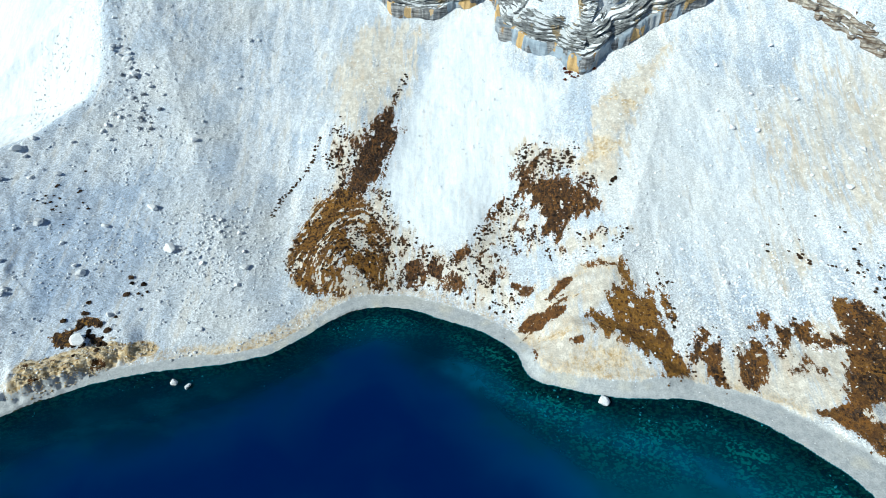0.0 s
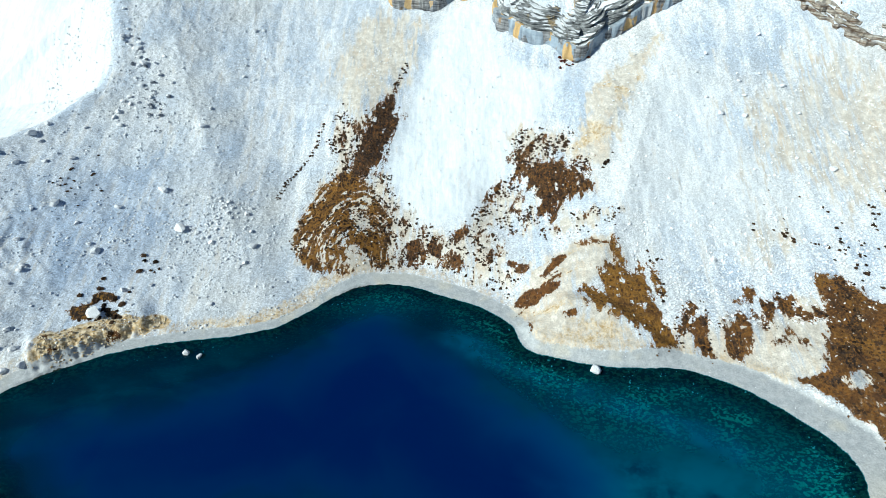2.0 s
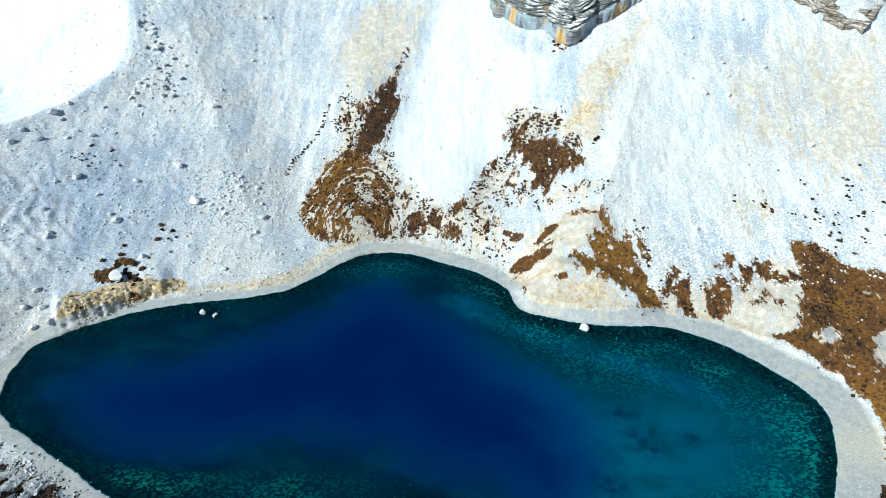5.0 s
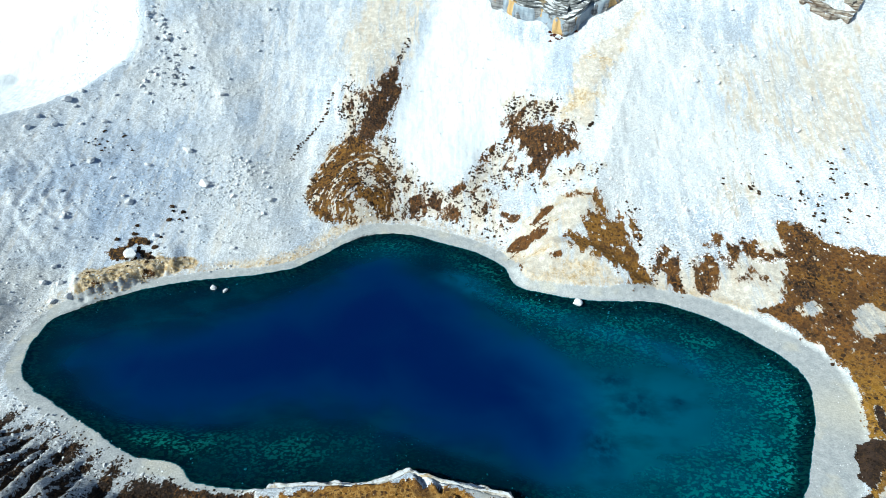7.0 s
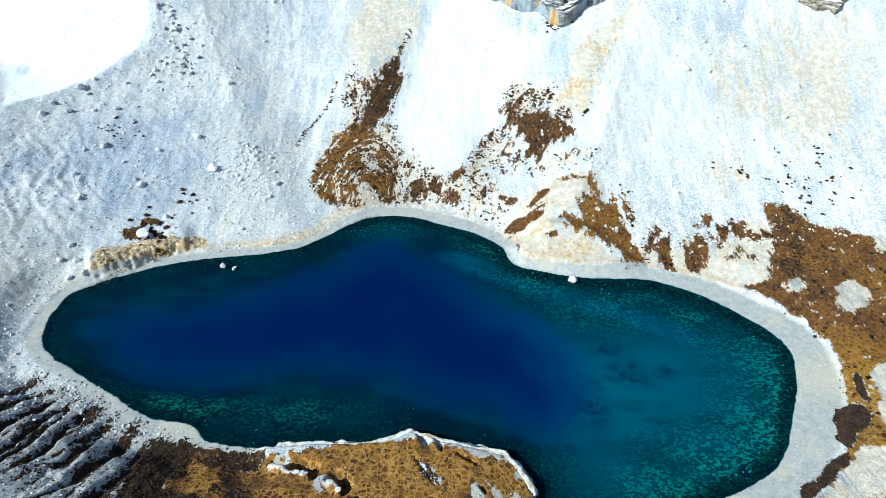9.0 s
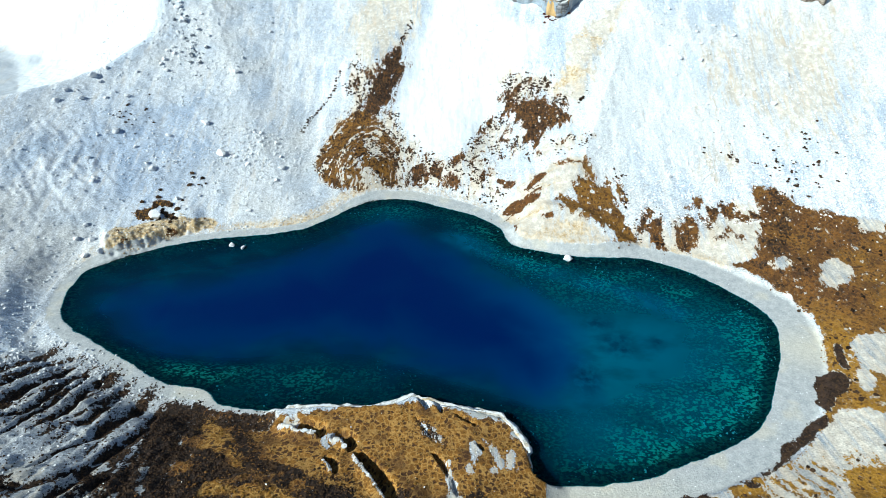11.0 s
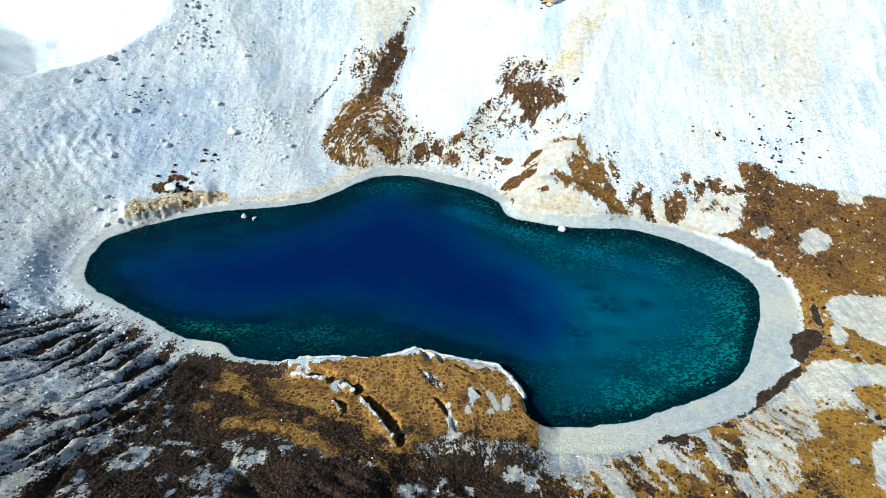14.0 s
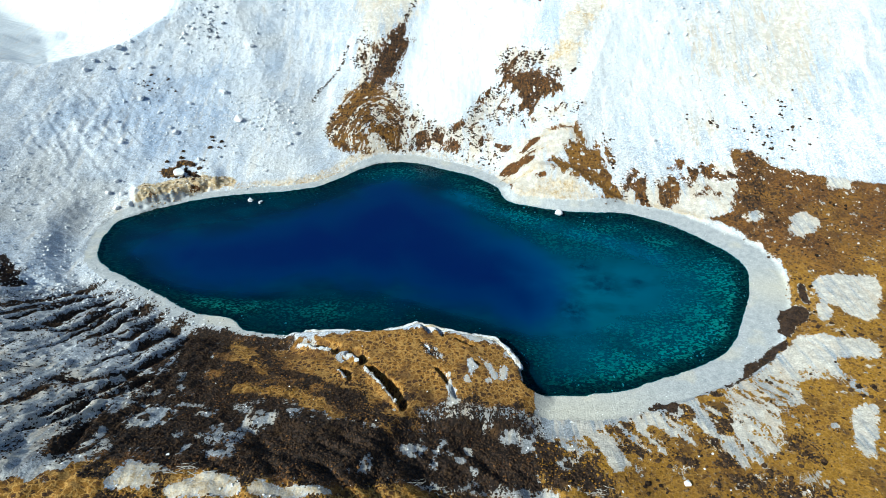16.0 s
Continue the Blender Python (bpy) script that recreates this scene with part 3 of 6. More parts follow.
    "slope_upper": [(35.5, 210.2), (39.7, 208.2), (47.2, 207.4), (56.2, 203.6), (55.4, 196.9), (48.9, 193.1), (38.9, 195.7), (33.2, 198.4)],
    "knoll_streak_b": [(29.7, 139.3), (31.9, 143.2), (36.5, 144.3), (41.7, 143.4), (45.2, 143.0), (44.0, 140.6), (40.5, 140.0), (37.9, 139.2), (34.3, 138.9)],
    "knoll_patch": [(45.2, 129.8), (49.8, 130.3), (48.6, 128.8), (45.6, 128.2)],
    "knoll_patch_b": [(32.8, 131.2), (34.6, 129.1), (34.7, 125.7), (33.0, 126.2)],
    "fan_arm": [(65.3, 158.4), (66.3, 154.8), (68.6, 149.3), (66.1, 148.3), (64.2, 154.7)],
    "fan_edge": [(78.2, 150.9), (79.7, 146.4), (80.4, 140.8), (79.7, 136.5), (77.6, 138.4), (77.8, 146.4)],
    "bank_a": [(87.2, 133.5), (90.8, 132.3), (88.7, 129.4), (91.6, 130.2), (94.0, 126.5), (92.3, 122.1), (92.2, 117.5), (89.3, 116.3), (87.8, 119.3), (87.5, 123.8), (85.2, 125.4), (82.5, 124.2), (81.0, 125.7), (84.9, 128.6)],
    "bank_b": [(99.6, 130.1), (103.9, 129.3), (108.4, 129.3), (105.4, 122.9), (103.7, 118.2), (101.0, 116.1), (97.1, 117.2), (96.5, 121.8), (98.4, 124.6)],
    "bank_c": [(104.6, 134.2), (109.8, 139.0), (110.8, 137.9), (107.6, 135.1), (105.4, 133.8)],
    "bank_d": [(112.7, 134.0), (117.2, 136.7), (120.4, 135.5), (123.6, 137.2), (122.5, 131.6), (126.9, 129.4), (130.2, 129.1), (135.4, 133.5), (138.2, 136.1), (132.2, 138.9), (136.7, 141.1), (141.5, 139.8), (143.3, 135.7), (145.5, 133.6), (126.5, 94.9), (124.0, 98.4), (120.3, 103.2), (116.7, 107.2), (121.2, 107.2), (125.2, 112.3), (129.1, 121.6), (132.7, 125.1), (132.3, 128.0), (124.1, 126.7), (119.7, 128.9), (114.9, 130.1), (112.9, 127.2), (110.3, 124.6), (111.1, 129.3)],
    "bank_e": [(111.7, 119.8), (117.6, 123.5), (118.1, 122.0), (114.1, 118.9)],
    "bank_f": [(119.6, 119.7), (123.0, 119.4), (120.1, 116.5)],
    "bank_gravel": [(127.7, 106.3), (133.3, 108.3), (129.5, 101.5), (126.4, 102.0)],
    "rib_thicket": [(-79.8, 20.7), (-74.6, 28.6), (-75.6, 40.8), (-68.1, 31.4), (-68.5, 18.0), (-67.6, 12.6), (-71.5, 6.5), (-75.6, 5.6), (-77.4, 13.0)],
    "rib_pale_a": [(-74.4, -0.3), (-71.0, 2.9), (-68.3, 11.2), (-68.5, 18.0), (-67.0, 17.0), (-64.2, 6.6), (-67.4, 3.6), (-70.4, -0.6)],
    "rib_pale_b": [(-69.8, -24.6), (-72.9, -18.2), (-74.4, -12.5), (-74.5, -10.4), (-72.5, -12.2), (-69.9, -19.6), (-68.1, -24.3)],
    "rib_pale_c": [(-77.2, -18.9), (-77.5, -15.2), (-76.3, -12.9), (-74.9, -16.7), (-75.2, -20.4)],
    "cold_hollow_b": [(-59.2, -19.7), (-54.8, -17.4), (-54.8, -12.5), (-52.4, -11.3), (-51.2, -14.0), (-53.0, -18.9), (-53.5, -22.4), (-56.5, -22.8)],
    "cold_hollow_c": [(-48.0, -17.4), (-45.4, -15.3), (-44.0, -11.3), (-43.2, -15.0), (-45.0, -18.0)],
    "dark_band": [(-52.3, 27.8), (-47.1, 26.6), (-37.4, 19.9), (-30.8, 17.5), (-24.0, 13.1), (-17.9, 12.6), (-15.8, 7.0), (-9.7, 3.1), (0.2, 3.0), (0.2, 0.2), (-9.4, -1.8), (-19.3, 1.0), (-25.8, 6.9), (-32.4, 11.0), (-41.3, 17.0), (-49.3, 23.4)],
    "cape_rust": [(-1.8, 35.3), (2.5, 32.9), (4.6, 26.9), (1.6, 29.6), (-1.4, 31.6)],
    "cape_pale_e": [(-40.6, 33.3), (-39.4, 36.0), (-37.2, 37.9), (-35.3, 36.8), (-36.7, 34.0), (-35.8, 33.2), (-38.5, 31.1)],
    "cape_pale_f": [(-28.3, 29.3), (-26.6, 30.3), (-23.4, 31.0), (-22.5, 29.6), (-25.9, 25.3)],
    "pale_e": [(25.2, 2.7), (27.6, 3.2), (26.9, -5.7), (25.2, -7.6), (23.8, -2.4)],
    "pale_f": [(-42.7, -6.0), (-42.9, 0.6), (-40.7, 2.0), (-37.7, 1.0), (-38.7, -2.3), (-40.9, -7.9)],
    "pale_g": [(-35.7, 1.3), (-34.2, 3.3), (-32.3, 1.5), (-32.9, -1.8), (-34.6, -2.0)],
    "pale_h": [(31.6, -7.4), (35.5, -2.0), (34.4, 3.0), (37.6, 4.1), (39.1, -1.9), (35.6, -8.1)],
    "wash_a": [(34.8, 9.6), (37.8, 5.1), (41.7, 1.6), (41.5, 4.1), (38.5, 8.4)],
    "wash_b": [(40.4, 10.2), (45.6, 6.2), (48.9, 2.0), (50.3, -3.9), (49.9, -7.6), (46.4, -9.0), (46.5, -3.8), (43.0, 2.1)],
    "wash_c": [(56.5, 12.1), (57.6, 5.9), (58.7, 0.6), (61.1, -3.8), (61.1, -1.4), (59.8, 4.8), (59.0, 11.6)],
    "wash_d": [(60.2, 14.0), (62.7, 7.7), (66.3, 2.7), (65.5, 8.5), (64.2, 13.3)],
    "wash_e": [(65.0, 15.0), (67.6, 11.0), (71.0, 11.1), (70.1, 14.8)],
    "wash_f": [(72.9, 17.2), (74.1, 10.2), (74.6, 3.9), (76.6, 1.8), (77.3, 10.3), (76.0, 16.3)],
    "wash_g": [(77.2, 2.2), (77.7, -4.0), (80.0, -9.2), (80.5, -5.9), (79.7, 0.5)],
    "peat_e": [(79.8, 19.9), (83.5, 18.2), (85.0, 17.0), (81.9, 16.5)],
    "ochre_bank_b": [(-98.4, 123.9), (-97.5, 126.2), (-92.7, 128.6), (-87.8, 129.7), (-87.8, 127.4), (-92.8, 125.4), (-97.4, 124.1)],
    "ochre_brown": [(-102.0, 121.5), (-101.7, 123.1), (-99.8, 124.4), (-98.4, 122.9), (-100.5, 121.3)],
    "boulder_moss_b": [(-106.7, 131.2), (-102.9, 131.3), (-100.7, 129.2), (-102.2, 128.2), (-104.8, 129.5)],
    "peach_strip": [(-84.4, 130.7), (-76.9, 131.9), (-64.9, 133.6), (-58.2, 136.1), (-51.7, 139.3), (-45.4, 145.4), (-38.7, 152.5), (-31.5, 157.9), (-26.4, 155.9), (-32.7, 150.0), (-41.2, 143.1), (-49.4, 137.0), (-57.5, 132.7), (-65.8, 130.2), (-76.1, 129.1)],
}

# ---- materials ----
class Nodes:
    """Short hand for building a node material."""

    def __init__(self, name, roughness=0.95, gloss=0.2):
        self.material = bpy.data.materials.new(name)
        self.material.use_nodes = True
        self.tree = self.material.node_tree
        self.shader = self.tree.nodes["Principled BSDF"]
        self.shader.inputs["Roughness"].default_value = roughness
        self.shader.inputs["Specular IOR Level"].default_value = gloss
        self.place = self.tree.nodes.new("ShaderNodeNewGeometry").outputs["Position"]

    def link(self, a, b):
        if hasattr(a, "links"):
            self.tree.links.new(a, b)
        elif isinstance(a, tuple):
            b.default_value = (*a, 1.0)[: len(b.default_value)]
        else:
            b.default_value = a

    def attribute(self, name):
        n = self.tree.nodes.new("ShaderNodeAttribute")
        n.attribute_name = name
        return n.outputs["Fac"]

    def mapped(self, scale, source=None):
        n = self.tree.nodes.new("ShaderNodeMapping")
        self.link(source or self.place, n.inputs["Vector"])
        n.inputs["Scale"].default_value = scale
        return n.outputs[0]

    def noise(self, size, detail=4.0, rough_=0.6, vector=None, distort=0.0):
        n = self.tree.nodes.new("ShaderNodeTexNoise")
        self.link(vector or self.place, n.inputs["Vector"])
        n.inputs["Scale"].default_value, n.inputs["Detail"].default_value = 1.0 / size, detail
        n.inputs["Roughness"].default_value, n.inputs["Distortion"].default_value = rough_, distort
        return n.outputs["Fac"]

    def warped(self, size, much):
        n = self.tree.nodes.new("ShaderNodeTexNoise")
        self.link(self.place, n.inputs["Vector"])
        n.inputs["Scale"].default_value = 1.0 / size
        v = self.tree.nodes.new("ShaderNodeVectorMath")
        v.operation = "MULTIPLY_ADD"
        self.link(n.outputs["Color"], v.inputs[0])
        v.inputs[1].default_value = (much, much, 0.0)
        self.link(self.place, v.inputs[2])
        return v.outputs[0]

    def cells(self, size, feature="F1", out="Distance", vector=None):
        n = self.tree.nodes.new("ShaderNodeTexVoronoi")
        self.link(vector or self.place, n.inputs["Vector"])
        n.feature = feature
        n.inputs["Scale"].default_value = 1.0 / size
        return n.outputs[out]

    def math(self, op, a, b=0.0, c=0.0):
        n = self.tree.nodes.new("ShaderNodeMath")
        n.operation = op
        for v, i in zip((a, b, c), n.inputs):
            self.link(v, i)
        return n.outputs[0]

    def span(self, v, a, b, lo=0.0, hi=1.0):
        n = self.tree.nodes.new("ShaderNodeMapRange")
        n.interpolation_type = "SMOOTHSTEP"
        for value, i in zip((v, a, b, lo, hi), n.inputs):
            self.link(value, i)
        return n.outputs[0]

    def mix(self, f, a, b):
        n = self.tree.nodes.new("ShaderNodeMix")
        n.data_type = "RGBA"
        self.link(f, n.inputs[0])
        self.link(a, n.inputs[6])
        self.link(b, n.inputs[7])
        return n.outputs[2]

    def times(self, f, a, b):
        n = self.tree.nodes.new("ShaderNodeMix")
        n.data_type, n.blend_type = "RGBA", "MULTIPLY"
        self.link(f, n.inputs[0])
        self.link(a, n.inputs[6])
        self.link(b, n.inputs[7])
        return n.outputs[2]

    def grey(self, v):
        n = self.tree.nodes.new("ShaderNodeCombineColor")
        for i in n.inputs[:3]:
            self.link(v, i)
        return n.outputs[0]

    def random(self):
        return self.tree.nodes.new("ShaderNodeObjectInfo").outputs["Random"]

    def island(self):
        return self.tree.nodes.new("ShaderNodeNewGeometry").outputs["Random Per Island"]

    def bump(self, heights, strength=0.5):
        """heights: pairs of a height and its size in metres."""
        last = None
        for h, size in heights:
            n = self.tree.nodes.new("ShaderNodeBump")
            n.inputs["Strength"].default_value, n.inputs["Distance"].default_value = strength, size
            self.link(h, n.inputs["Height"])
            if last:
                self.link(last, n.inputs["Normal"])
            last = n.outputs[0]
        self.link(last, self.shader.inputs["Normal"])

    def colour(self, c):
        self.link(c, self.shader.inputs["Base Color"])
        return self.material


def ground_material():
    m = Nodes("ground")
    fine, mid, wide = m.noise(0.5, 3), m.noise(2.2, 4), m.noise(17, 4)
    huge = m.noise(60, 3)
    # scree: pale broken limestone with stones of many greys
    stone = m.cells(0.42, "F1", "Color")
    grit = m.cells(0.5, "F1", "Distance")
    scree = m.mix(m.span(wide, 0.35, 0.65), (0.445, 0.51, 0.60), (0.585, 0.625, 0.68))
    scree = m.mix(m.span(huge, 0.45, 0.7, 0, 0.7), scree, (0.60, 0.58, 0.54))
    streak = m.noise(5, 4, 0.6, m.mapped((1.0, 0.16, 0.3)))
    scree = m.mix(m.span(streak, 0.44, 0.60, 0, 0.75), scree, (0.74, 0.755, 0.775))
    thread = m.noise(1.3, 3, 0.6, m.mapped((1.0, 0.12, 0.2)))
    # bluish shade of the slope under raking sun, multiplied into the scree
    scree = m.mix(m.math("MULTIPLY", m.attribute("blue_shade"), 0.75), scree, m.times(1.0, scree, (0.67, 0.755, 0.88)))
    # clean scree, also laid where full sun whitens the crest's far side
    clean_sunlit = m.mix(m.span(thread, 0.35, 0.65), (0.66, 0.70, 0.73), (0.77, 0.80, 0.825))
    scree = m.mix(m.math("MULTIPLY", m.attribute("white"), 0.85), scree, clean_sunlit)
    grain = m.tree.nodes.new("ShaderNodeSeparateColor")
    m.link(stone, grain.inputs[0])
    calm = m.math("SUBTRACT", 1.0, m.math("MULTIPLY", m.attribute("white"), 0.8))
    scree = m.times(calm, scree, m.grey(m.span(grain.outputs[0], 0.0, 1.0, 0.74, 1.19)))
    scree = m.times(calm, scree, m.grey(m.span(m.noise(0.3, 3), 0.28, 0.72, 0.72, 1.22)))
    # tan dust and weathered limestone
    tan = m.mix(m.span(mid, 0.35, 0.7), (0.52, 0.475, 0.41), (0.72, 0.675, 0.60))
    tan = m.mix(m.span(m.noise(3, 4, 0.65, m.mapped((1.0, 0.3, 0.4))), 0.5, 0.66, 0, 0.5), tan, (0.58, 0.46, 0.33))
    tan = m.times(1.0, tan, m.grey(m.span(fine, 0.25, 0.75, 0.75, 1.15)))
    # heath: dark cushions in a net of golden grass
    gold = m.attribute("gold")
    net = m.attribute("net")
    knob = m.cells(1.25, "F1", "Distance", m.mapped((1.0, 1.0, 0.4)))
    wob = m.math("ADD", knob, m.span(fine, 0.2, 0.8, -0.22, 0.22))
    wob = m.math("ADD", wob, m.math("MULTIPLY", gold, m.span(mid, 0.35, 0.6, 0.05, 0.42)))
    straw = m.mix(m.span(m.noise(4, 4), 0.35, 0.65), (0.165, 0.068, 0.017), (0.105, 0.045, 0.015))
    straw = m.mix(m.math("MULTIPLY", gold, 0.9), straw, m.mix(net, (0.29, 0.150, 0.018), (0.37, 0.180, 0.030)))
    moss = m.mix(m.span(m.noise(3, 3), 0.4, 0.65), (0.055, 0.026, 0.013), (0.105, 0.050, 0.017))
    bent = m.mapped((1.0, 1.0, 0.4), m.warped(0.9, 1.8))
    seam = m.cells(1.6, "DISTANCE_TO_EDGE", "Distance", bent)
    seam = m.math("ADD", seam, m.span(fine, 0.25, 0.75, -0.07, 0.07))
    heath = m.mix(m.span(wob, 0.34, 0.70), moss, straw)
    heath = m.mix(m.math("MULTIPLY", m.span(seam, 0.02, 0.12, 0.8, 0.0), m.span(net, 0.0, 1.0, 0.3, 1.0)), heath, m.mix(gold, (0.24, 0.125, 0.042), (0.76, 0.45, 0.13)))
    tuft = m.tree.nodes.new("ShaderNodeSeparateColor")
    m.link(m.cells(1.6, "F1", "Color", bent), tuft.inputs[0])
    dome = m.math("MULTIPLY", m.span(seam, 0.06, 0.2), m.span(m.math("ADD", tuft.outputs[0], m.span(m.noise(7, 3), 0.3, 0.7, -0.6, 0.6)), 0.80, 1.05))
    heath = m.mix(m.math("MULTIPLY", dome, m.span(net, 0.0, 1.0, 0.4, 0.85)), heath, (0.058, 0.029, 0.017))
    heath = m.mix(m.span(m.noise(8, 4), 0.50, 0.66, 0, 0.7), heath, moss)
    heath = m.times(1.0, heath, m.grey(m.span(fine, 0.2, 0.8, 0.62, 1.32)))
    # thicket: dark dwarf shrubs over peat, near black between them for shade
    bush = m.cells(1.1, "F1", "Distance")
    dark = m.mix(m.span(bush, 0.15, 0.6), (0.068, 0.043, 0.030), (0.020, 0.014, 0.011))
    dark = m.mix(m.span(m.noise(5, 4), 0.55, 0.70, 0, 0.6), dark, (0.12, 0.062, 0.022))
    soil = m.mix(m.span(mid, 0.35, 0.65), (0.022, 0.015, 0.012), (0.055, 0.033, 0.023))
    # beach: fine washed gravel
    beach = m.mix(m.span(mid, 0.3, 0.7), (0.37, 0.39, 0.405), (0.49, 0.505, 0.51))
    beach = m.mix(m.span(m.noise(11, 3), 0.52, 0.68, 0, 0.55), beach, (0.58, 0.545, 0.45))
    beach = m.mix(m.math("MULTIPLY", m.attribute("cream"), 0.8), beach, (0.60, 0.56, 0.46))
    beach = m.times(1.0, beach, m.grey(m.span(fine, 0.25, 0.75, 0.8, 1.12)))
    # lake bed: dark slime with pale stones
    blot = m.noise(1.15, 4, 0.62, m.mapped((0.75, 1.15, 0.3)), 0.5)
    pebble = m.cells(0.85, "SMOOTH_F1", "Distance", m.mapped((0.8, 1.2, 0.3), m.warped(2.0, 1.4)))
    blot = m.math("ADD", m.math("MULTIPLY", blot, 0.75), m.span(pebble, 0.1, 0.75, 0.25, -0.02))
    shoal = m.attribute("shoal")
    bed = m.mix(m.span(blot, 0.44, 0.60), (0.012, 0.020, 0.017), m.mix(shoal, (0.055, 0.065, 0.048), (0.60, 0.78, 0.52)))
    bed = m.mix(m.span(m.noise(0.55, 3), 0.58, 0.70, 0, 0.7), bed, m.mix(shoal, (0.11, 0.12, 0.085), (0.66, 0.74, 0.45)))
    bed = m.mix(m.span(m.noise(14, 4), 0.45, 0.62, 0, 0.75), bed, (0.030, 0.038, 0.026))
    bed = m.mix(m.attribute("weed"), bed, m.mix(m.span(blot, 0.40, 0.60), (0.010, 0.011, 0.008), (0.095, 0.090, 0.055)))
    trail = m.noise(1.0, 4, 0.65, m.mapped((1.0, 0.4, 0.6)))
    edge = m.span(m.math("ADD", m.math("MULTIPLY", trail, 0.6), m.math("MULTIPLY", fine, 0.4)), 0.37, 0.63, -0.38, 0.38)

    def laid(base, name, top, soft=0.12):
        a = m.math("ADD", m.attribute(name), edge)
        return m.mix(m.span(a, 0.5 - soft, 0.5 + soft), base, top)

    # greyer gravel; on the southern hillside its shade is coloured in as well
    c = m.mix(m.math("MULTIPLY", m.attribute("grey_shade"), 0.9), scree, m.times(1.0, scree, (0.52, 0.50, 0.47)))
    c = m.mix(m.span(m.math("ADD", m.attribute("tan"), m.span(m.math("ADD", m.math("MULTIPLY", streak, 0.5), m.math("MULTIPLY", thread, 0.5)), 0.34, 0.66, -0.55, 0.55)), 0.2, 0.9), c, tan)
    ochre = m.mix(m.span(m.noise(1.4, 4, 0.7), 0.38, 0.62), (0.40, 0.27, 0.12), (0.72, 0.60, 0.42))
    c = m.mix(m.span(m.math("ADD", m.attribute("ochre"), m.math("MULTIPLY", edge, 0.6)), 0.1, 0.9), c, ochre)
    c = laid(c, "heath", heath)
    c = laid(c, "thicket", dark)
    c = laid(c, "beach", beach, 0.1)
    c = laid(c, "peat_shade", soil)
    c = m.mix(m.span(m.attribute("bed"), 0.45, 0.55), c, bed)
    lump = m.math("MULTIPLY", m.noise(0.9, 4, 0.65), m.math("MULTIPLY", m.attribute("grey_shade"), 1.0))
    m.bump([(m.noise(3.0, 5, 0.65), 0.10), (lump, 0.45), (m.math("MULTIPLY", m.noise(0.4, 3, 0.7), m.attribute("grey_shade")), 0.3), (fine, 0.08), (m.math("SUBTRACT", 1.0, grit), 0.07)], 0.7)
    return m.colour(c)


def water_material():
    m = Nodes("water", 0.08, 0.4)
    m.shader.inputs["IOR"].default_value = 1.33
    deep, shelf = m.attribute("deep"), m.attribute("shelf")
    haze = m.noise(26, 4, 0.55, None, 1.0)
    deep = m.math("ADD", deep, m.span(haze, 0.3, 0.7, -0.12, 0.12))
    c = m.mix(m.span(shelf, 0.0, 1.0), (0.000, 0.011, 0.030), (0.000, 0.087, 0.148))
    drift = m.noise(9, 5, 0.6, m.mapped((0.5, 1.0, 1.0)))
    c = m.mix(m.span(drift, 0.42, 0.66, 0, 0.6), c, (0.000, 0.036, 0.066))
    c = m.mix(m.math("MULTIPLY", m.attribute("milk"), m.span(m.noise(6, 4, 0.6, m.mapped((1.0, 1.0, 1.0)), 0.8), 0.3, 0.65, 0.35, 1.0)), c, (0.000, 0.085, 0.170))
    c = m.mix(m.span(deep, 0.0, 0.62), c, m.mix(m.attribute("east"), (0.0, 0.017, 0.078), (0.0, 0.036, 0.122)))
    c = m.mix(m.span(deep, 0.45, 1.1), c, (0.0, 0.0085, 0.069))
    # rock shadows painted as dark spots in the water
    c = m.mix(m.math("MULTIPLY", m.attribute("rock_shade"), m.span(m.noise(3, 3), 0.35, 0.6, 0.2, 0.8)), c, (0.0, 0.012, 0.042))
    m.bump([(m.noise(1.2, 3), 0.02), (m.noise(6, 2), 0.02)], 0.25)
    m.colour(c)
    clear = m.tree.nodes.new("ShaderNodeBsdfTransparent")
    clear.inputs[0].default_value = (0.22, 0.66, 0.72, 1)
    both = m.tree.nodes.new("ShaderNodeMixShader")
    m.link(m.span(m.attribute("depth"), 0.0, 5.5, 0.28, 1.0), both.inputs[0])
    m.link(clear.outputs[0], both.inputs[1])
    m.link(m.shader.outputs[0], both.inputs[2])
    m.link(both.outputs[0], m.tree.nodes["Material Output"].inputs["Surface"])
    return m.material


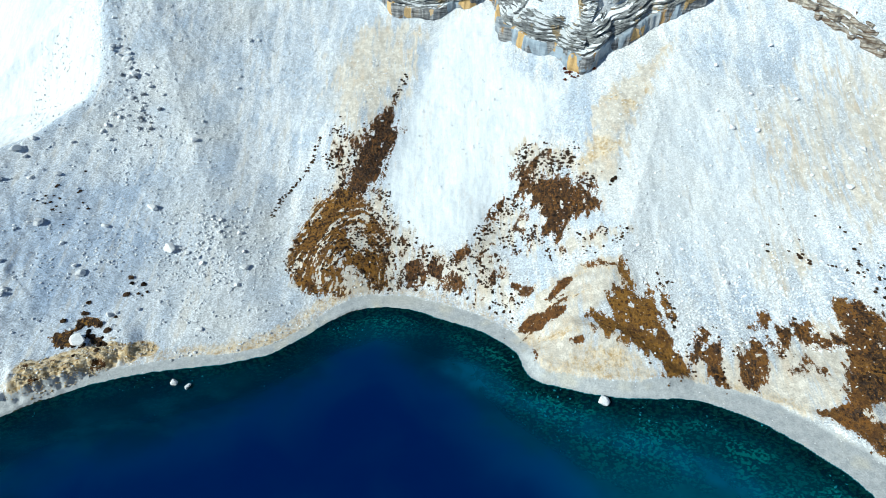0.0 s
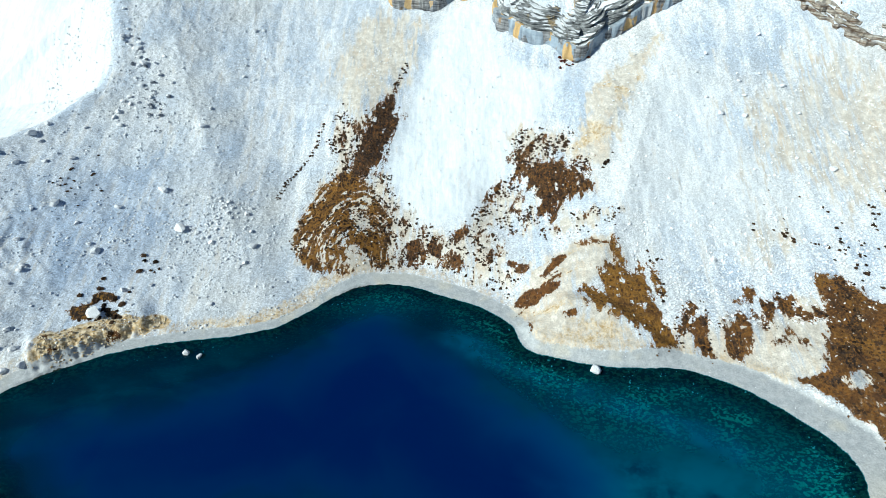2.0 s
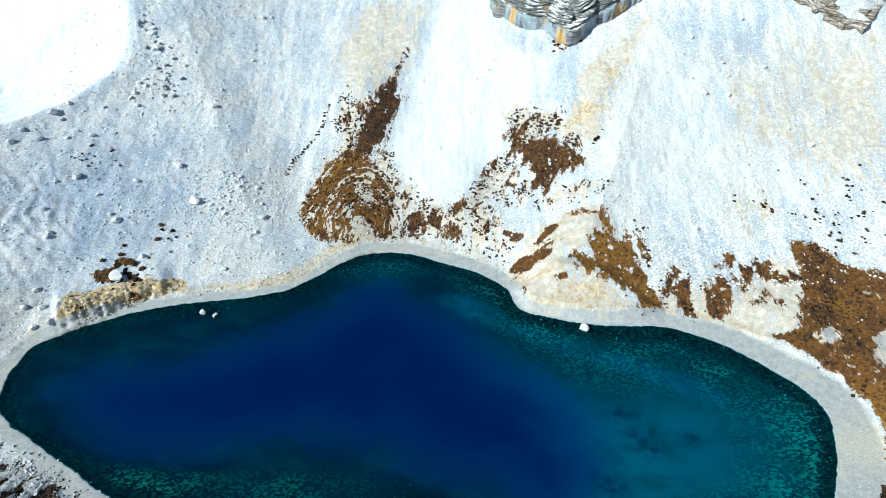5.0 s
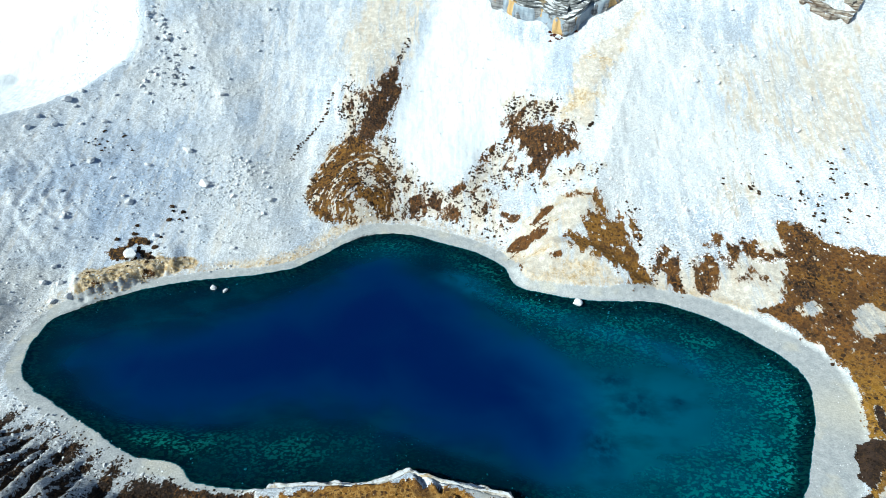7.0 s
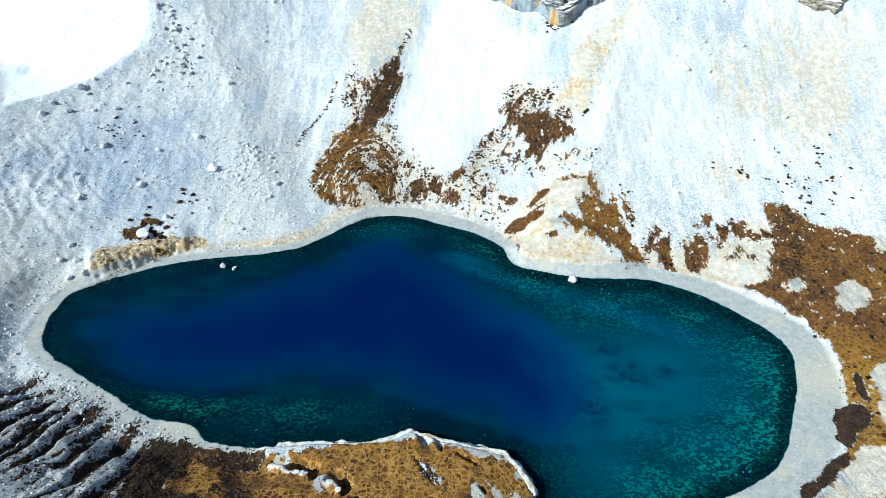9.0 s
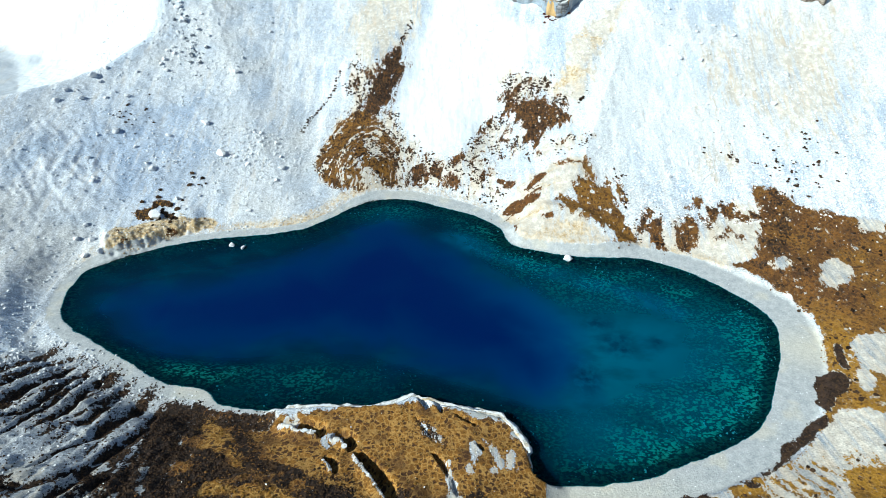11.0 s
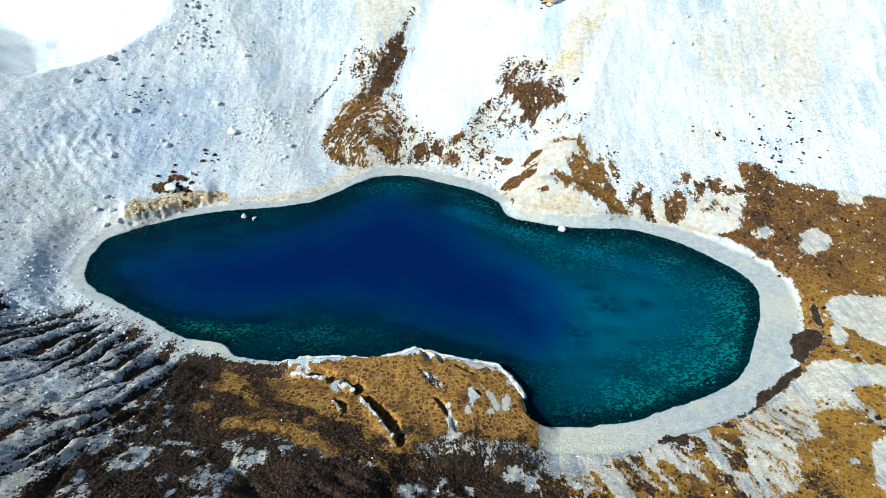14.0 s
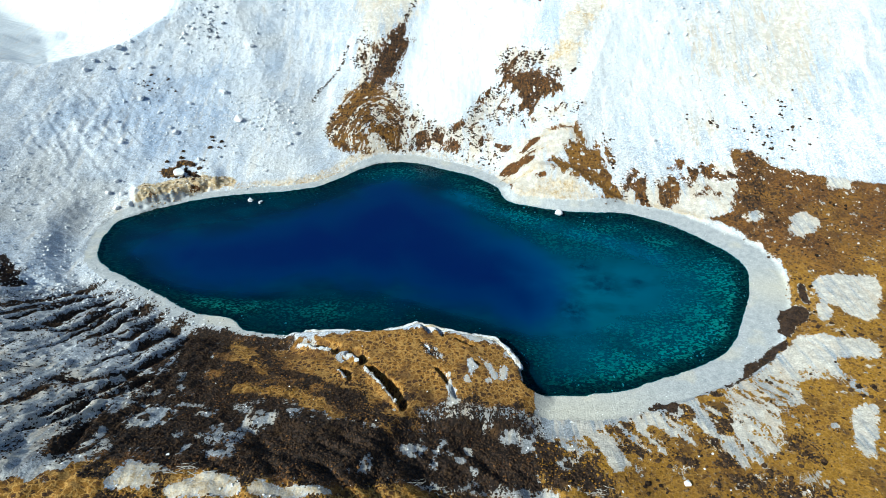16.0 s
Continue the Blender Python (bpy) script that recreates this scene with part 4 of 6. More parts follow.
def rock_material(name, pale, dark, stain, up=0.75, ledge=0.25, drift=2.5, panels=False):
    """Broken limestone: beds and joints, rusty stains, pale grit lying on whatever faces up."""
    m = Nodes(name, 0.9)
    fine, mid = m.noise(0.35, 4), m.noise(drift, 5)
    beds = m.noise(1.0, 4, 0.6, m.mapped((0.12, 0.12, 1.6)))
    c = m.mix(m.span(beds, 0.35, 0.62), dark, pale)
    c = m.mix(m.span(m.noise(7, 4, 0.6, m.mapped((1.0, 1.0, 0.45))), 0.56, 0.66, 0, 0.85), c, stain)
    c = m.times(1.0, c, m.grey(m.span(m.noise(1.6, 4, 0.6, m.mapped((1.0, 1.0, 0.15))), 0.3, 0.65, 0.5, 1.15)))
    c = m.times(1.0, c, m.grey(m.span(fine, 0.25, 0.75, 0.7, 1.2)))
    if panels:
        tint = m.tree.nodes.new("ShaderNodeSeparateColor")
        m.link(m.cells(4.5, "F1", "Color", m.mapped((1.0, 1.0, 0.35), m.warped(2.0, 1.5))), tint.inputs[0])
        c = m.mix(m.span(tint.outputs[0], 0.45, 0.55, 0, 0.75), c, m.times(1.0, (0.36, 0.44, 0.52), m.grey(m.span(mid, 0.2, 0.8, 0.5, 1.2))))
        c = m.mix(m.span(tint.outputs[1], 0.74, 0.80, 0, 0.85), c, m.times(1.0, (0.62, 0.40, 0.16), m.grey(m.span(fine, 0.2, 0.8, 0.7, 1.2))))
    split = m.tree.nodes.new("ShaderNodeSeparateXYZ")
    m.link(m.tree.nodes.new("ShaderNodeNewGeometry").outputs["True Normal"], split.inputs[0])
    face = m.math("ADD", split.outputs[2], m.span(mid, 0.2, 0.8, -ledge, 0.25))
    c = m.mix(m.span(face, up, up + 0.12), c, (0.74, 0.76, 0.78))
    m.bump([(beds, 0.25), (fine, 0.12)], 0.8)
    return m.colour(c)


def stone_material(name="stone", dark=(0.64, 0.66, 0.69), pale=(0.85, 0.85, 0.85)):
    m = Nodes(name, 0.92)
    r = m.math("ADD", m.math("MULTIPLY", m.random(), 0.5), m.math("MULTIPLY", m.island(), 0.5))
    c = m.mix(r, dark, pale)
    c = m.mix(m.span(m.noise(1.2, 4), 0.55, 0.75, 0, 0.4), c, (0.56, 0.48, 0.36))
    c = m.times(1.0, c, m.grey(m.span(m.noise(0.3, 4), 0.25, 0.75, 0.75, 1.15)))
    m.bump([(m.noise(0.4, 4), 0.08)], 0.6)
    return m.colour(c)


def leaf_material(name, a, b, c, rich=None):
    m = Nodes(name, 0.9, 0.1)
    r = m.math("FRACT", m.math("ADD", m.random(), m.island()))
    col = m.mix(m.span(r, 0.0, 0.7), a, b)
    col = m.mix(m.span(m.noise(0.35, 3), 0.45, 0.7), col, c)
    if rich:
        col = m.mix(m.math("MULTIPLY", m.attribute("tone"), m.span(m.noise(2.5, 3), 0.3, 0.6, 0.35, 1.0)), col, rich)
    m.bump([(m.noise(0.18, 3), 0.1)], 0.9)
    return m.colour(col)


def wood_material():
    m = Nodes("dead_wood", 0.85)
    grain = m.noise(0.3, 4, 0.6, m.mapped((1.0, 1.0, 0.2)))
    m.bump([(grain, 0.03)], 0.6)
    return m.colour(m.mix(m.span(grain, 0.3, 0.7), (0.26, 0.24, 0.21), (0.50, 0.48, 0.44)))


GROUND, WATER = ground_material(), water_material()
CRAG = rock_material("crag_rock", (0.33, 0.34, 0.34), (0.12, 0.125, 0.13), (0.44, 0.33, 0.18), 0.62, 0.75, 7.0)
CRAG_WALL = rock_material("crag_wall", (0.36, 0.36, 0.36), (0.12, 0.12, 0.125), (0.50, 0.29, 0.10), 0.85, 0.6, 4.0, True)
BROWN_CRAG = rock_material("brown_rock", (0.46, 0.42, 0.36), (0.15, 0.10, 0.07), (0.30, 0.20, 0.12), 0.8, 0.75, 6.0)
PALE_ROCK = rock_material("pale_rock", (0.66, 0.65, 0.62), (0.48, 0.44, 0.38), (0.58, 0.42, 0.22), 0.9)
STONE = stone_material()
# darker copy of the stone, standing for blocks seen on their shadow side
SHADE_STONE = stone_material("shade_stone", (0.10, 0.12, 0.15), (0.26, 0.28, 0.31))
OCHRE_ROCK = rock_material("ochre_rock", (0.74, 0.63, 0.46), (0.44, 0.32, 0.17), (0.52, 0.44, 0.30), 0.95)
SHRUB = leaf_material("shrub", (0.012, 0.008, 0.006), (0.066, 0.039, 0.022), (0.032, 0.020, 0.013))
TUSSOCK = leaf_material("tussock", (0.045, 0.022, 0.013), (0.17, 0.085, 0.032), (0.085, 0.040, 0.018), (0.30, 0.158, 0.022))
RUST = leaf_material("rust_shrub", (0.060, 0.016, 0.012), (0.10, 0.030, 0.018), (0.045, 0.018, 0.012))
WOOD = wood_material()

# ---- the ground: one sheet from the lake bed to the far mountains ----
def steps(a, b, fine, reach):
    """Places along an axis: even between a and b, then wider and wider out to reach."""
    mid = list(np.arange(a, b, fine))
    out, gap = [], fine
    while (out[-1] if out else 0) < reach:
        gap *= 1.22
        out.append((out[-1] if out else 0) + gap)
    return np.array([a - v for v in reversed(out)] + mid + [mid[-1] + v for v in out])


def sheet(name, xs, ys, z, material, attributes, keep=None):
    n, k = len(xs), len(ys)
    X, Y = np.meshgrid(xs, ys)
    me = bpy.data.meshes.new(name)
    i = np.arange(n * k).reshape(k, n)
    quads = np.stack([i[:-1, :-1], i[:-1, 1:], i[1:, 1:], i[1:, :-1]], -1).reshape(-1, 4)
    if keep is not None:
        quads = quads[keep.ravel()[quads].any(1)]
        used = np.zeros(n * k, bool)
        used[quads] = True
        renumber = np.cumsum(used) - 1
        quads = renumber[quads]
    else:
        used = np.ones(n * k, bool)
    points = np.stack([X.ravel()[used], Y.ravel()[used], z.ravel()[used]], -1).astype(np.float32)
    me.vertices.add(len(points))
    me.vertices.foreach_set("co", points.ravel())
    me.loops.add(quads.size)
    me.loops.foreach_set("vertex_index", quads.ravel().astype(np.int32))
    me.polygons.add(len(quads))
    me.polygons.foreach_set("loop_start", np.arange(0, quads.size, 4, dtype=np.int32))
    me.polygons.foreach_set("use_smooth", np.ones(len(quads), bool))
    me.update(calc_edges=True)
    for key, value in attributes.items():
        me.attributes.new(key, "FLOAT", "POINT").data.foreach_set("value", value.ravel()[used].astype(np.float32))
    me.materials.append(material)
    return new(name, me)


def zone(x, y, name, soft=2.0, ragged=2.5, size=6.0, seed=50, comb=None):
    """1 inside a zone of the plan, 0 outside, with a ragged edge; comb: a direction and a length in which it frays."""
    p = np.array(ZONES[name])
    lo, hi = p.min(0) - 14, p.max(0) + 14
    box = (x > lo[0]) & (x < hi[0]) & (y > lo[1]) & (y < hi[1])
    out = np.zeros(np.shape(x))
    if box.any():
        bx, by = x[box], y[box]
        d = inside_of(bx, by, rounded(p, 2)) + ragged * (rough(bx, by, size, 3, seed) + 0.8 * rough(bx, by * 0.5, 1.9, 2, seed + 3))
        if comb:
            cx, cy, much = comb
            d = d + much * rough(bx * cy - by * cx, (bx * cx + by * cy) * 0.13, 1.5, 3, seed + 7)
        out[box] = ramp(d, -soft, soft)
    return out


def most(*v):
    return np.maximum.reduce(v)


def covers(x, y, z, d):
    """How much of each kind of cover lies at each place."""
    lean = rough(x * 0.8 - y * 0.6, (x * 0.6 + y * 0.8) * 0.4, 2.4, 3, 63)
    combed = rough(x * 0.9 + y * 0.43, (x * 0.43 - y * 0.9) * 0.16, 1.5, 3, 62)
    specks = rough(x, y * 0.7, 2.0, 3, 64)
    # turf of the northern slopes: solid hearts that break up into tongues and specks
    swirl = np.hypot((x + 28) * 1.9, y - 155) + 1.8 * rough(x, y, 9, 2, 94)
    comb = rough(swirl, 2.5 * np.arctan2(y - 155, (x + 28) * 1.9), 1.6, 4, 95) + 0.3 * specks
    worn = most(zone(x, y, "fold_core", 1.6, 1.0, 3.0), 0.8 * mound(x, y, -25, 158, 4.5, 6.5, 30))
    fold = most(zone(x, y, "fold_left", 1.9, 1.2, 2.2, 50), zone(x, y, "fold_arch", 1.7, 1.1, 2.2, 50), 0.95 * zone(x, y, "fold_tan", 2.0, 1.5, 2.5) * ramp(comb, -0.35, 0.0))
    fold = fold * (1 - 0.85 * ramp(comb + 0.55 * worn, 0.22, 0.5)) * (1 - 0.5 * worn)
    gully = zone(x, y, "gully_heath", 2.4, 1.4, 2.4, 50, (0.25, 0.97, 3.5))
    slope = zone(x, y, "slope_heath", 2.2, 1.2, 2.2, 51, (0.5, 0.87, 3.5))
    fan = most(*[zone(x, y, n, 1.9, 1.3, 2.2, 52, (-0.35, 0.94, 2.4)) for n in ("fan_heath", "fan_arm", "fan_edge")])
    bank = most(*[zone(x, y, "bank_" + k, 2.0, 1.5, 2.2, 53, (-0.2, 0.98, 2.2)) for k in "abcdef"]) * (1 - zone(x, y, "bank_gravel", 1.2, 1.2, 3.0))
    clump = most(*[zone(x, y, "shore_clump_" + k, 1.2, 1.2, 3.0, 54, (0.6, 0.8, 2.0)) for k in "abcdef"])
    thin = most(*[zone(x, y, n, 4.0, 2.5, 5.0, 54, (0.6, 0.8, 3.0)) for n in ("slope_sparse", "shore_sparse", "slope_upper")])
    mixed = zone(x, y, "gully_mixed", 2.5, 2.0, 3.0, 54, (0.25, 0.97, 2.0))
    heath = most(fold, gully, slope, fan, bank, 0.9 * clump) * (1 - 0.75 * ramp(specks + 0.5 * lean, 0.42, 0.6))
    heath = most(heath, 0.7 * thin * ramp(lean + 1.2 * specks, 0.2, 0.65), 0.8 * mixed * ramp(combed + 1.0 * specks, -0.1, 0.4))
    thin = most(thin, mixed)
    heath = most(heath, *[zone(x, y, n, 0.7, 0.8, 3.0) for n in ("knoll_streak", "knoll_streak_b", "knoll_patch", "knoll_patch_b")])
    hill = zone(x, y, "knoll_hill", 2.0, 1.5, 4.0)
    arcs = rough(np.hypot(x - 60, (y - 122) * 1.2), 5 * np.arctan2(y - 122, x - 60), 2.2, 3, 97)
    heath = most(heath, 0.75 * hill * ramp(arcs, 0.30, 0.5) * ramp(y, 132, 138))
    # golden meadow with gravel washes
    meadow = zone(x, y, "meadow", 1.0, 1.5)
    bare = most(*[zone(x, y, "gravel_" + k, 1.0, 1.2, 4.0) for k in "abcdfgh"])
    streaks = rough((x * 0.45 - y * 0.89) * 0.22, x * 0.89 + y * 0.45, 1.7, 3, 65)
    south = ramp(-y, -22, -10) * ramp(-x, -110, -85)
    wash = most(*[zone(x, y, "wash_" + k, 0.8, 0.9, 3.0) for k in "abcdefg"])
    fray = zone(x, y, "gravel_d", 5.0, 2.0) * ramp(30 - y, 0, 12) * ramp(streaks, -0.02, 0.2)
    bare = most(bare * (1 - 0.85 * fray), wash, 0.9 * south * ramp(streaks, 0.12, 0.36) * ramp(y + 3 * rough(x, y, 9, 2, 85), -6, 4))
    speck = ramp(rough(x, y, 3.0, 3, 66), 0.42, 0.55)
    heath = most(heath, meadow * (1 - bare) * (0.92 - 0.5 * speck))
    # the cape and the shaded slope behind it
    cape = most(zone(x, y, "cape_turf", 1.5), zone(x, y, "cape_corner", 1.0, 1.5, 3.0))
    pale = most(*[zone(x, y, "pale_" + k, 0.9, 1.3, 2.5) for k in "abcdefgh"]) * ramp(rough(x, y, 1.8, 3, 69), -0.35, 0.1)
    slab = most(*[zone(x, y, "cape_pale_" + k, 0.8, 1.0, 2.5) for k in "abcdef"]) * ramp(combed, -0.4, 0.0)
    for line, width, _ in CLEFTS[:4]:
        box = close_to(x, y, line, 5)
        e, s = along(x[box], y[box], line)
        lip = ramp(-e, 0.25 * width, 0.5 * width) * (1 - ramp(-e + 0.5 * rough(x[box], y[box], 2.5, 2, 89), 0.8 * width, width + 0.25)) * ramp(s, 0, 0.08) * (1 - ramp(s, 0.75, 0.95))
        slab[box] = np.maximum(slab[box], lip)
    pale = most(pale, slab, zone(x, y, "cape_point", 0.7, 1.0))
    gold = most(zone(x, y, "gold_band", 2.2, 2.0, 5.0), zone(x, y, "crest_gold", 1.0), zone(x, y, "crest_gold_b", 0.7, 0.8, 3.0))
    hollow = most(*[zone(x, y, n, 1.0, 1.8, 4.0) for n in ("cold_hollow", "cold_hollow_b", "cold_hollow_c", "rib_pale_a", "rib_pale_b", "rib_pale_c")]) * ramp(rough(x, y, 2.4, 3, 67), -0.2, 0.2)
    rim = (1 - ramp(d + 0.8 * rough(x, y, 4, 2, 68), 0.4, 1.1)) * ramp(cape, 0, 0.3)
    chalk = most(*[zone(x, y, n, 0.7, 0.9, 3.0) for n in ("crest_pale", "crest_pale_b", "crest_pale_c", "crest_pale_d")], rim)
    band = zone(x, y, "dark_band", 1.0, 1.2, 3.0) * ramp(rough(x, y, 4, 3, 70), -0.45, 0.0)
    brown = zone(x, y, "cape_dark", 1.6, 1.6, 4.0)
    thicket = zone(x, y, "thicket", 3.0, 3.0) * (1 - ramp(cape, 0.55, 1)) * (1 - ramp(gold, 0.25, 0.7))
    mid = zone(x, y, "mid_turf", 2.0, 2.0, 5.0)
    thicket = thicket * (1 - chalk) * (1 - mid * ramp(rough(x * 0.6 + y * 0.4, y * 1.2 - x * 0.6, 7, 3, 96), -0.1, 0.4))
    thicket = most(thicket, 0.95 * band, 0.55 * brown, 0.6 * zone(x, y, "cape_rust", 1.0, 1.0, 3.0)) * (1 - pale) * (1 - hollow)
    shore_bush = zone(x, y, "shore_thicket", 1.0, 1.2, 3.0)
    thicket = most(thicket, 0.9 * shore_bush * ramp(rough(x, y, 5, 3, 86), -0.4, 0.1))
    heath = most(heath, 0.9 * shore_bush)
    ribs = zone(x, y, "ribs", 3.0, 3.0)
    # shrubs in furrows and gullies; the shade lying there is darkened with them
    shrubs_and_shade = most(gullied(x, y), 0.8 * ramp(0.66 - ribs_of(x, y) + 0.35 * rough(x, y, 8, 3, 71), 0.10, 0.38), zone(x, y, "rib_thicket", 1.5, 2.0))
    thicket = most(thicket, ribs * shrubs_and_shade * ramp(rough(x, y, 2.0, 3, 72), -0.55, -0.15) * (1 - pale) * (1 - hollow))
    thicket = thicket * (1 - 0.7 * ramp(rough(x * 1.4, y * 0.8, 7, 4, 84), 0.30, 0.42) * ramp(-y, -12, 2) * (1 - gold))
    # peat banks; the mouth's shading in the far west is laid as dark colour
    peat_shade = most(*[zone(x, y, "peat_" + k, 0.5, 0.6, 3.0) for k in "abcde"], zone(x, y, "shaded_mouth", 1.0))
    dry = ramp(-y, 16, 19) * (1 - ramp(-y, 27, 29)) * ramp(x, -72, -66) * (1 - ramp(x, 15, 25))
    heath = most(heath, cape * (1 - thicket), gold, 0.95 * mid, 0.9 * dry) * (1 - chalk) * (1 - pale) * (1 - peat_shade) * (1 - 0.9 * wash)
    ochre_bank = most(zone(x, y, "ochre_bank", 1.0, 1.2, 4.0), 0.9 * zone(x, y, "ochre_bank_b", 1.0, 1.2, 3.0))
    moss = most(zone(x, y, "boulder_moss", 0.8, 1.2, 2.5), zone(x, y, "boulder_moss_b", 0.8, 1.0, 2.5))
    heath = most(heath, moss, 0.9 * zone(x, y, "ochre_brown", 0.8, 0.8, 3.0), 0.7 * ochre_bank * ramp(rough(x, y, 4.5, 3, 79), 0.25, 0.45))
    thicket = most(thicket, 0.6 * moss, 0.75 * south * heath * ramp(rough(x, y, 6, 3, 80), -0.05, 0.3), 0.62 * gully * heath, 0.45 * slope * heath, 0.45 * thin * heath, 0.6 * bank * heath * ramp(rough(x, y, 5, 3, 90), -0.4, 0.1))
    tan = most(1.3 * zone(x, y, "tan_tongue", 5.0, 4.0), *[0.8 * zone(x, y, n, 8.0, 5.0) for n in ("tan_crag", "tan_patch", "knoll_pale")], (0.62 + 0.3 * ramp(x, 150, 175)) * zone(x, y, "tan_east", 14.0, 9.0, 16.0), 0.75 * slab, 0.9 * chalk, 0.6 * zone(x, y, "gravel_g", 3.0), 0.95 * hill, 0.85 * zone(x, y, "bank_soil", 4.0), 0.45 * south, 0.95 * zone(x, y, "fold_tan", 2.5, 2.0), 0.8 * thin, 0.7 * meadow, 0.5 * zone(x, y, "slope_heath", 8.0, 4.0))
    w = breadth(x, y)
    strip = ramp(d, w - 1, w + 0.5) * (1 - ramp(d, w + 2.5, w + 6)) * ramp(y, 95, 110)
    ochre = most(ochre_bank, 0.55 * worn * ramp(172 - y, 0, 8), 0.5 * chalk * (y < 0), 0.55 * zone(x, y, "peach_strip", 2.5, 1.5), 0.6 * zone(x, y, "tan_tongue", 6.0, 3.0) * ramp(rough(x, y, 9, 2, 83), 0.0, 0.3), 0.5 * hill * ramp(arcs + 0.4 * rough(x, y, 6, 3, 98), 0.0, 0.4), (0.38 + 0.3 * mound(x, y, -52, 133, 24, 12)) * strip, 0.55 * zone(x, y, "wet_yellow", 3.0), 0.6 * zone(x, y, "knoll_pale", 2.0) * ramp(rough(x * 0.5 + y * 0.3, y, 5, 3, 82), 0.0, 0.4))
    beach = (1 - ramp(d, w - 0.5, w + 0.8)) * (1 - cape)
    far_side, _ = along(x, y, CREST_WEST)
    # ground behind the western crest is whitened for the sun striking it
    white = most(zone(x, y, "snow_fan", 5.0, 3.0), 0.95 * ramp(far_side, 1, 8) * ramp(y, 160, 175), 0.5 * zone(x, y, "snow_east", 14.0, 8.0))
    # darker gravel, and on the ribs the shade of raking sun, as colour
    grey_shade = most(0.4 * zone(x, y, "tan_tongue", 6.0, 4.0) * ramp(rough(x, y, 11, 3, 99), -0.3, 0.2), 0.3 * zone(x, y, "tan_crag", 7.0, 4.0), 0.4 * zone(x, y, "bank_soil", 4.0), 0.62 * ribs, 0.9 * zone(x, y, "thicket", 3.0), 0.75 * meadow, 0.85 * south, 0.4 * ramp(-y, -40, -15)) * (1 - 0.7 * chalk)
    # shade of the western apron in raking light, put into its colour
    blue_shade = 1.0 * np.clip(mound(x, y, -118, 160, 36, 34, 20) + 0.5 * rough(x, y, 20, 3, 75) * mound(x, y, -118, 160, 50, 50), 0, 1)
    cream = most(0.9 * mound(x, y, 40, 12, 26, 12), 0.8 * mound(x, y, 122, 66, 10, 9), 0.5 * mound(x, y, -62, 48, 12, 6), 0.4 * mound(x, y, -10, 156, 12, 5))
    return {"blue_shade": blue_shade, "cream": cream, "grey_shade": grey_shade, "heath": heath, "thicket": thicket, "peat_shade": peat_shade, "tan": tan, "ochre": ochre, "beach": beach, "white": white,
            "gold": most(meadow * np.clip(0.95 - 0.85 * ramp(y, 45, 100) + 0.5 * rough(x, y, 12, 3, 77), 0.1, 1), gold * 0.7, 0.5 * cape * (1 - 0.8 * brown), 0.2 * mid, 0.34 * fold, 0.42 * fan, 0.12 * bank, 0.1 * slope, 0.5 * moss), "net": most(cape * (1 - 0.5 * brown), gold, 0.8 * mid), "shoal": most(ramp(x + 0.25 * (y - 80), 8, 50), mound(x, y, -78, 56, 26, 7), 0.7 * mound(x, y, -34, 55, 22, 6), 0.6 * mound(x, y, -18, 146, 16, 8)) * ramp(-d, 1.0, 4.5) * (1 - 0.45 * ramp(y, 85, 108) * ramp(x, 10, 40)), "weed": ramp(-d, 0.0, 0.8) * (1 - ramp(-d + 2.2 * rough(x, y, 5, 3, 91), 2.0 + 2.5 * ramp(y, 80, 95) * ramp(x, 40, 70), 5.0 + 5.0 * ramp(y, 80, 95) * ramp(x, 40, 70))), "bed": ramp(-d, -0.3, 0.5)}


XS, YS = steps(-205, 215, 0.52, 1500), steps(-42, 300, 0.52, 1500)
GX, GY = np.meshgrid(XS, YS)
GZ, GD = height(GX, GY)
GC = covers(GX, GY, GZ, GD)
ground = sheet("ground", XS, YS, GZ, GROUND, GC)
tagged(ground, "pale limestone scree and brown heath round an alpine lake", "ground", kind="structure")

height_grid = GZ


def at(x, y, of=None):
    """The height of the built ground under a place, or how much of a cover lies there."""
    GZ = height_grid if of is None else GC[of]
    i = np.clip(np.searchsorted(XS, x) - 1, 0, len(XS) - 2)
    j = np.clip(np.searchsorted(YS, y) - 1, 0, len(YS) - 2)
    f, g = (x - XS[i]) / (XS[i + 1] - XS[i]), (y - YS[j]) / (YS[j + 1] - YS[j])
    return (GZ[j, i] * (1 - f) + GZ[j, i + 1] * f) * (1 - g) + (GZ[j + 1, i] * (1 - f) + GZ[j + 1, i + 1] * f) * g


# ---- the lake ----
wx, wy = np.arange(-130, 121, 1.0), np.arange(14, 157, 1.0)
LX, LY = np.meshgrid(wx, wy)
LZ, LD = height(LX, LY)
lake_in = inside_of(LX, LY, DEEP)
east = ramp(LX + 0.25 * (LY - 80), 6, 52)
cove = mound(LX, LY, -18, 140, 12, 10)
south = mound(LX, LY, -30, 53, 30, 9)
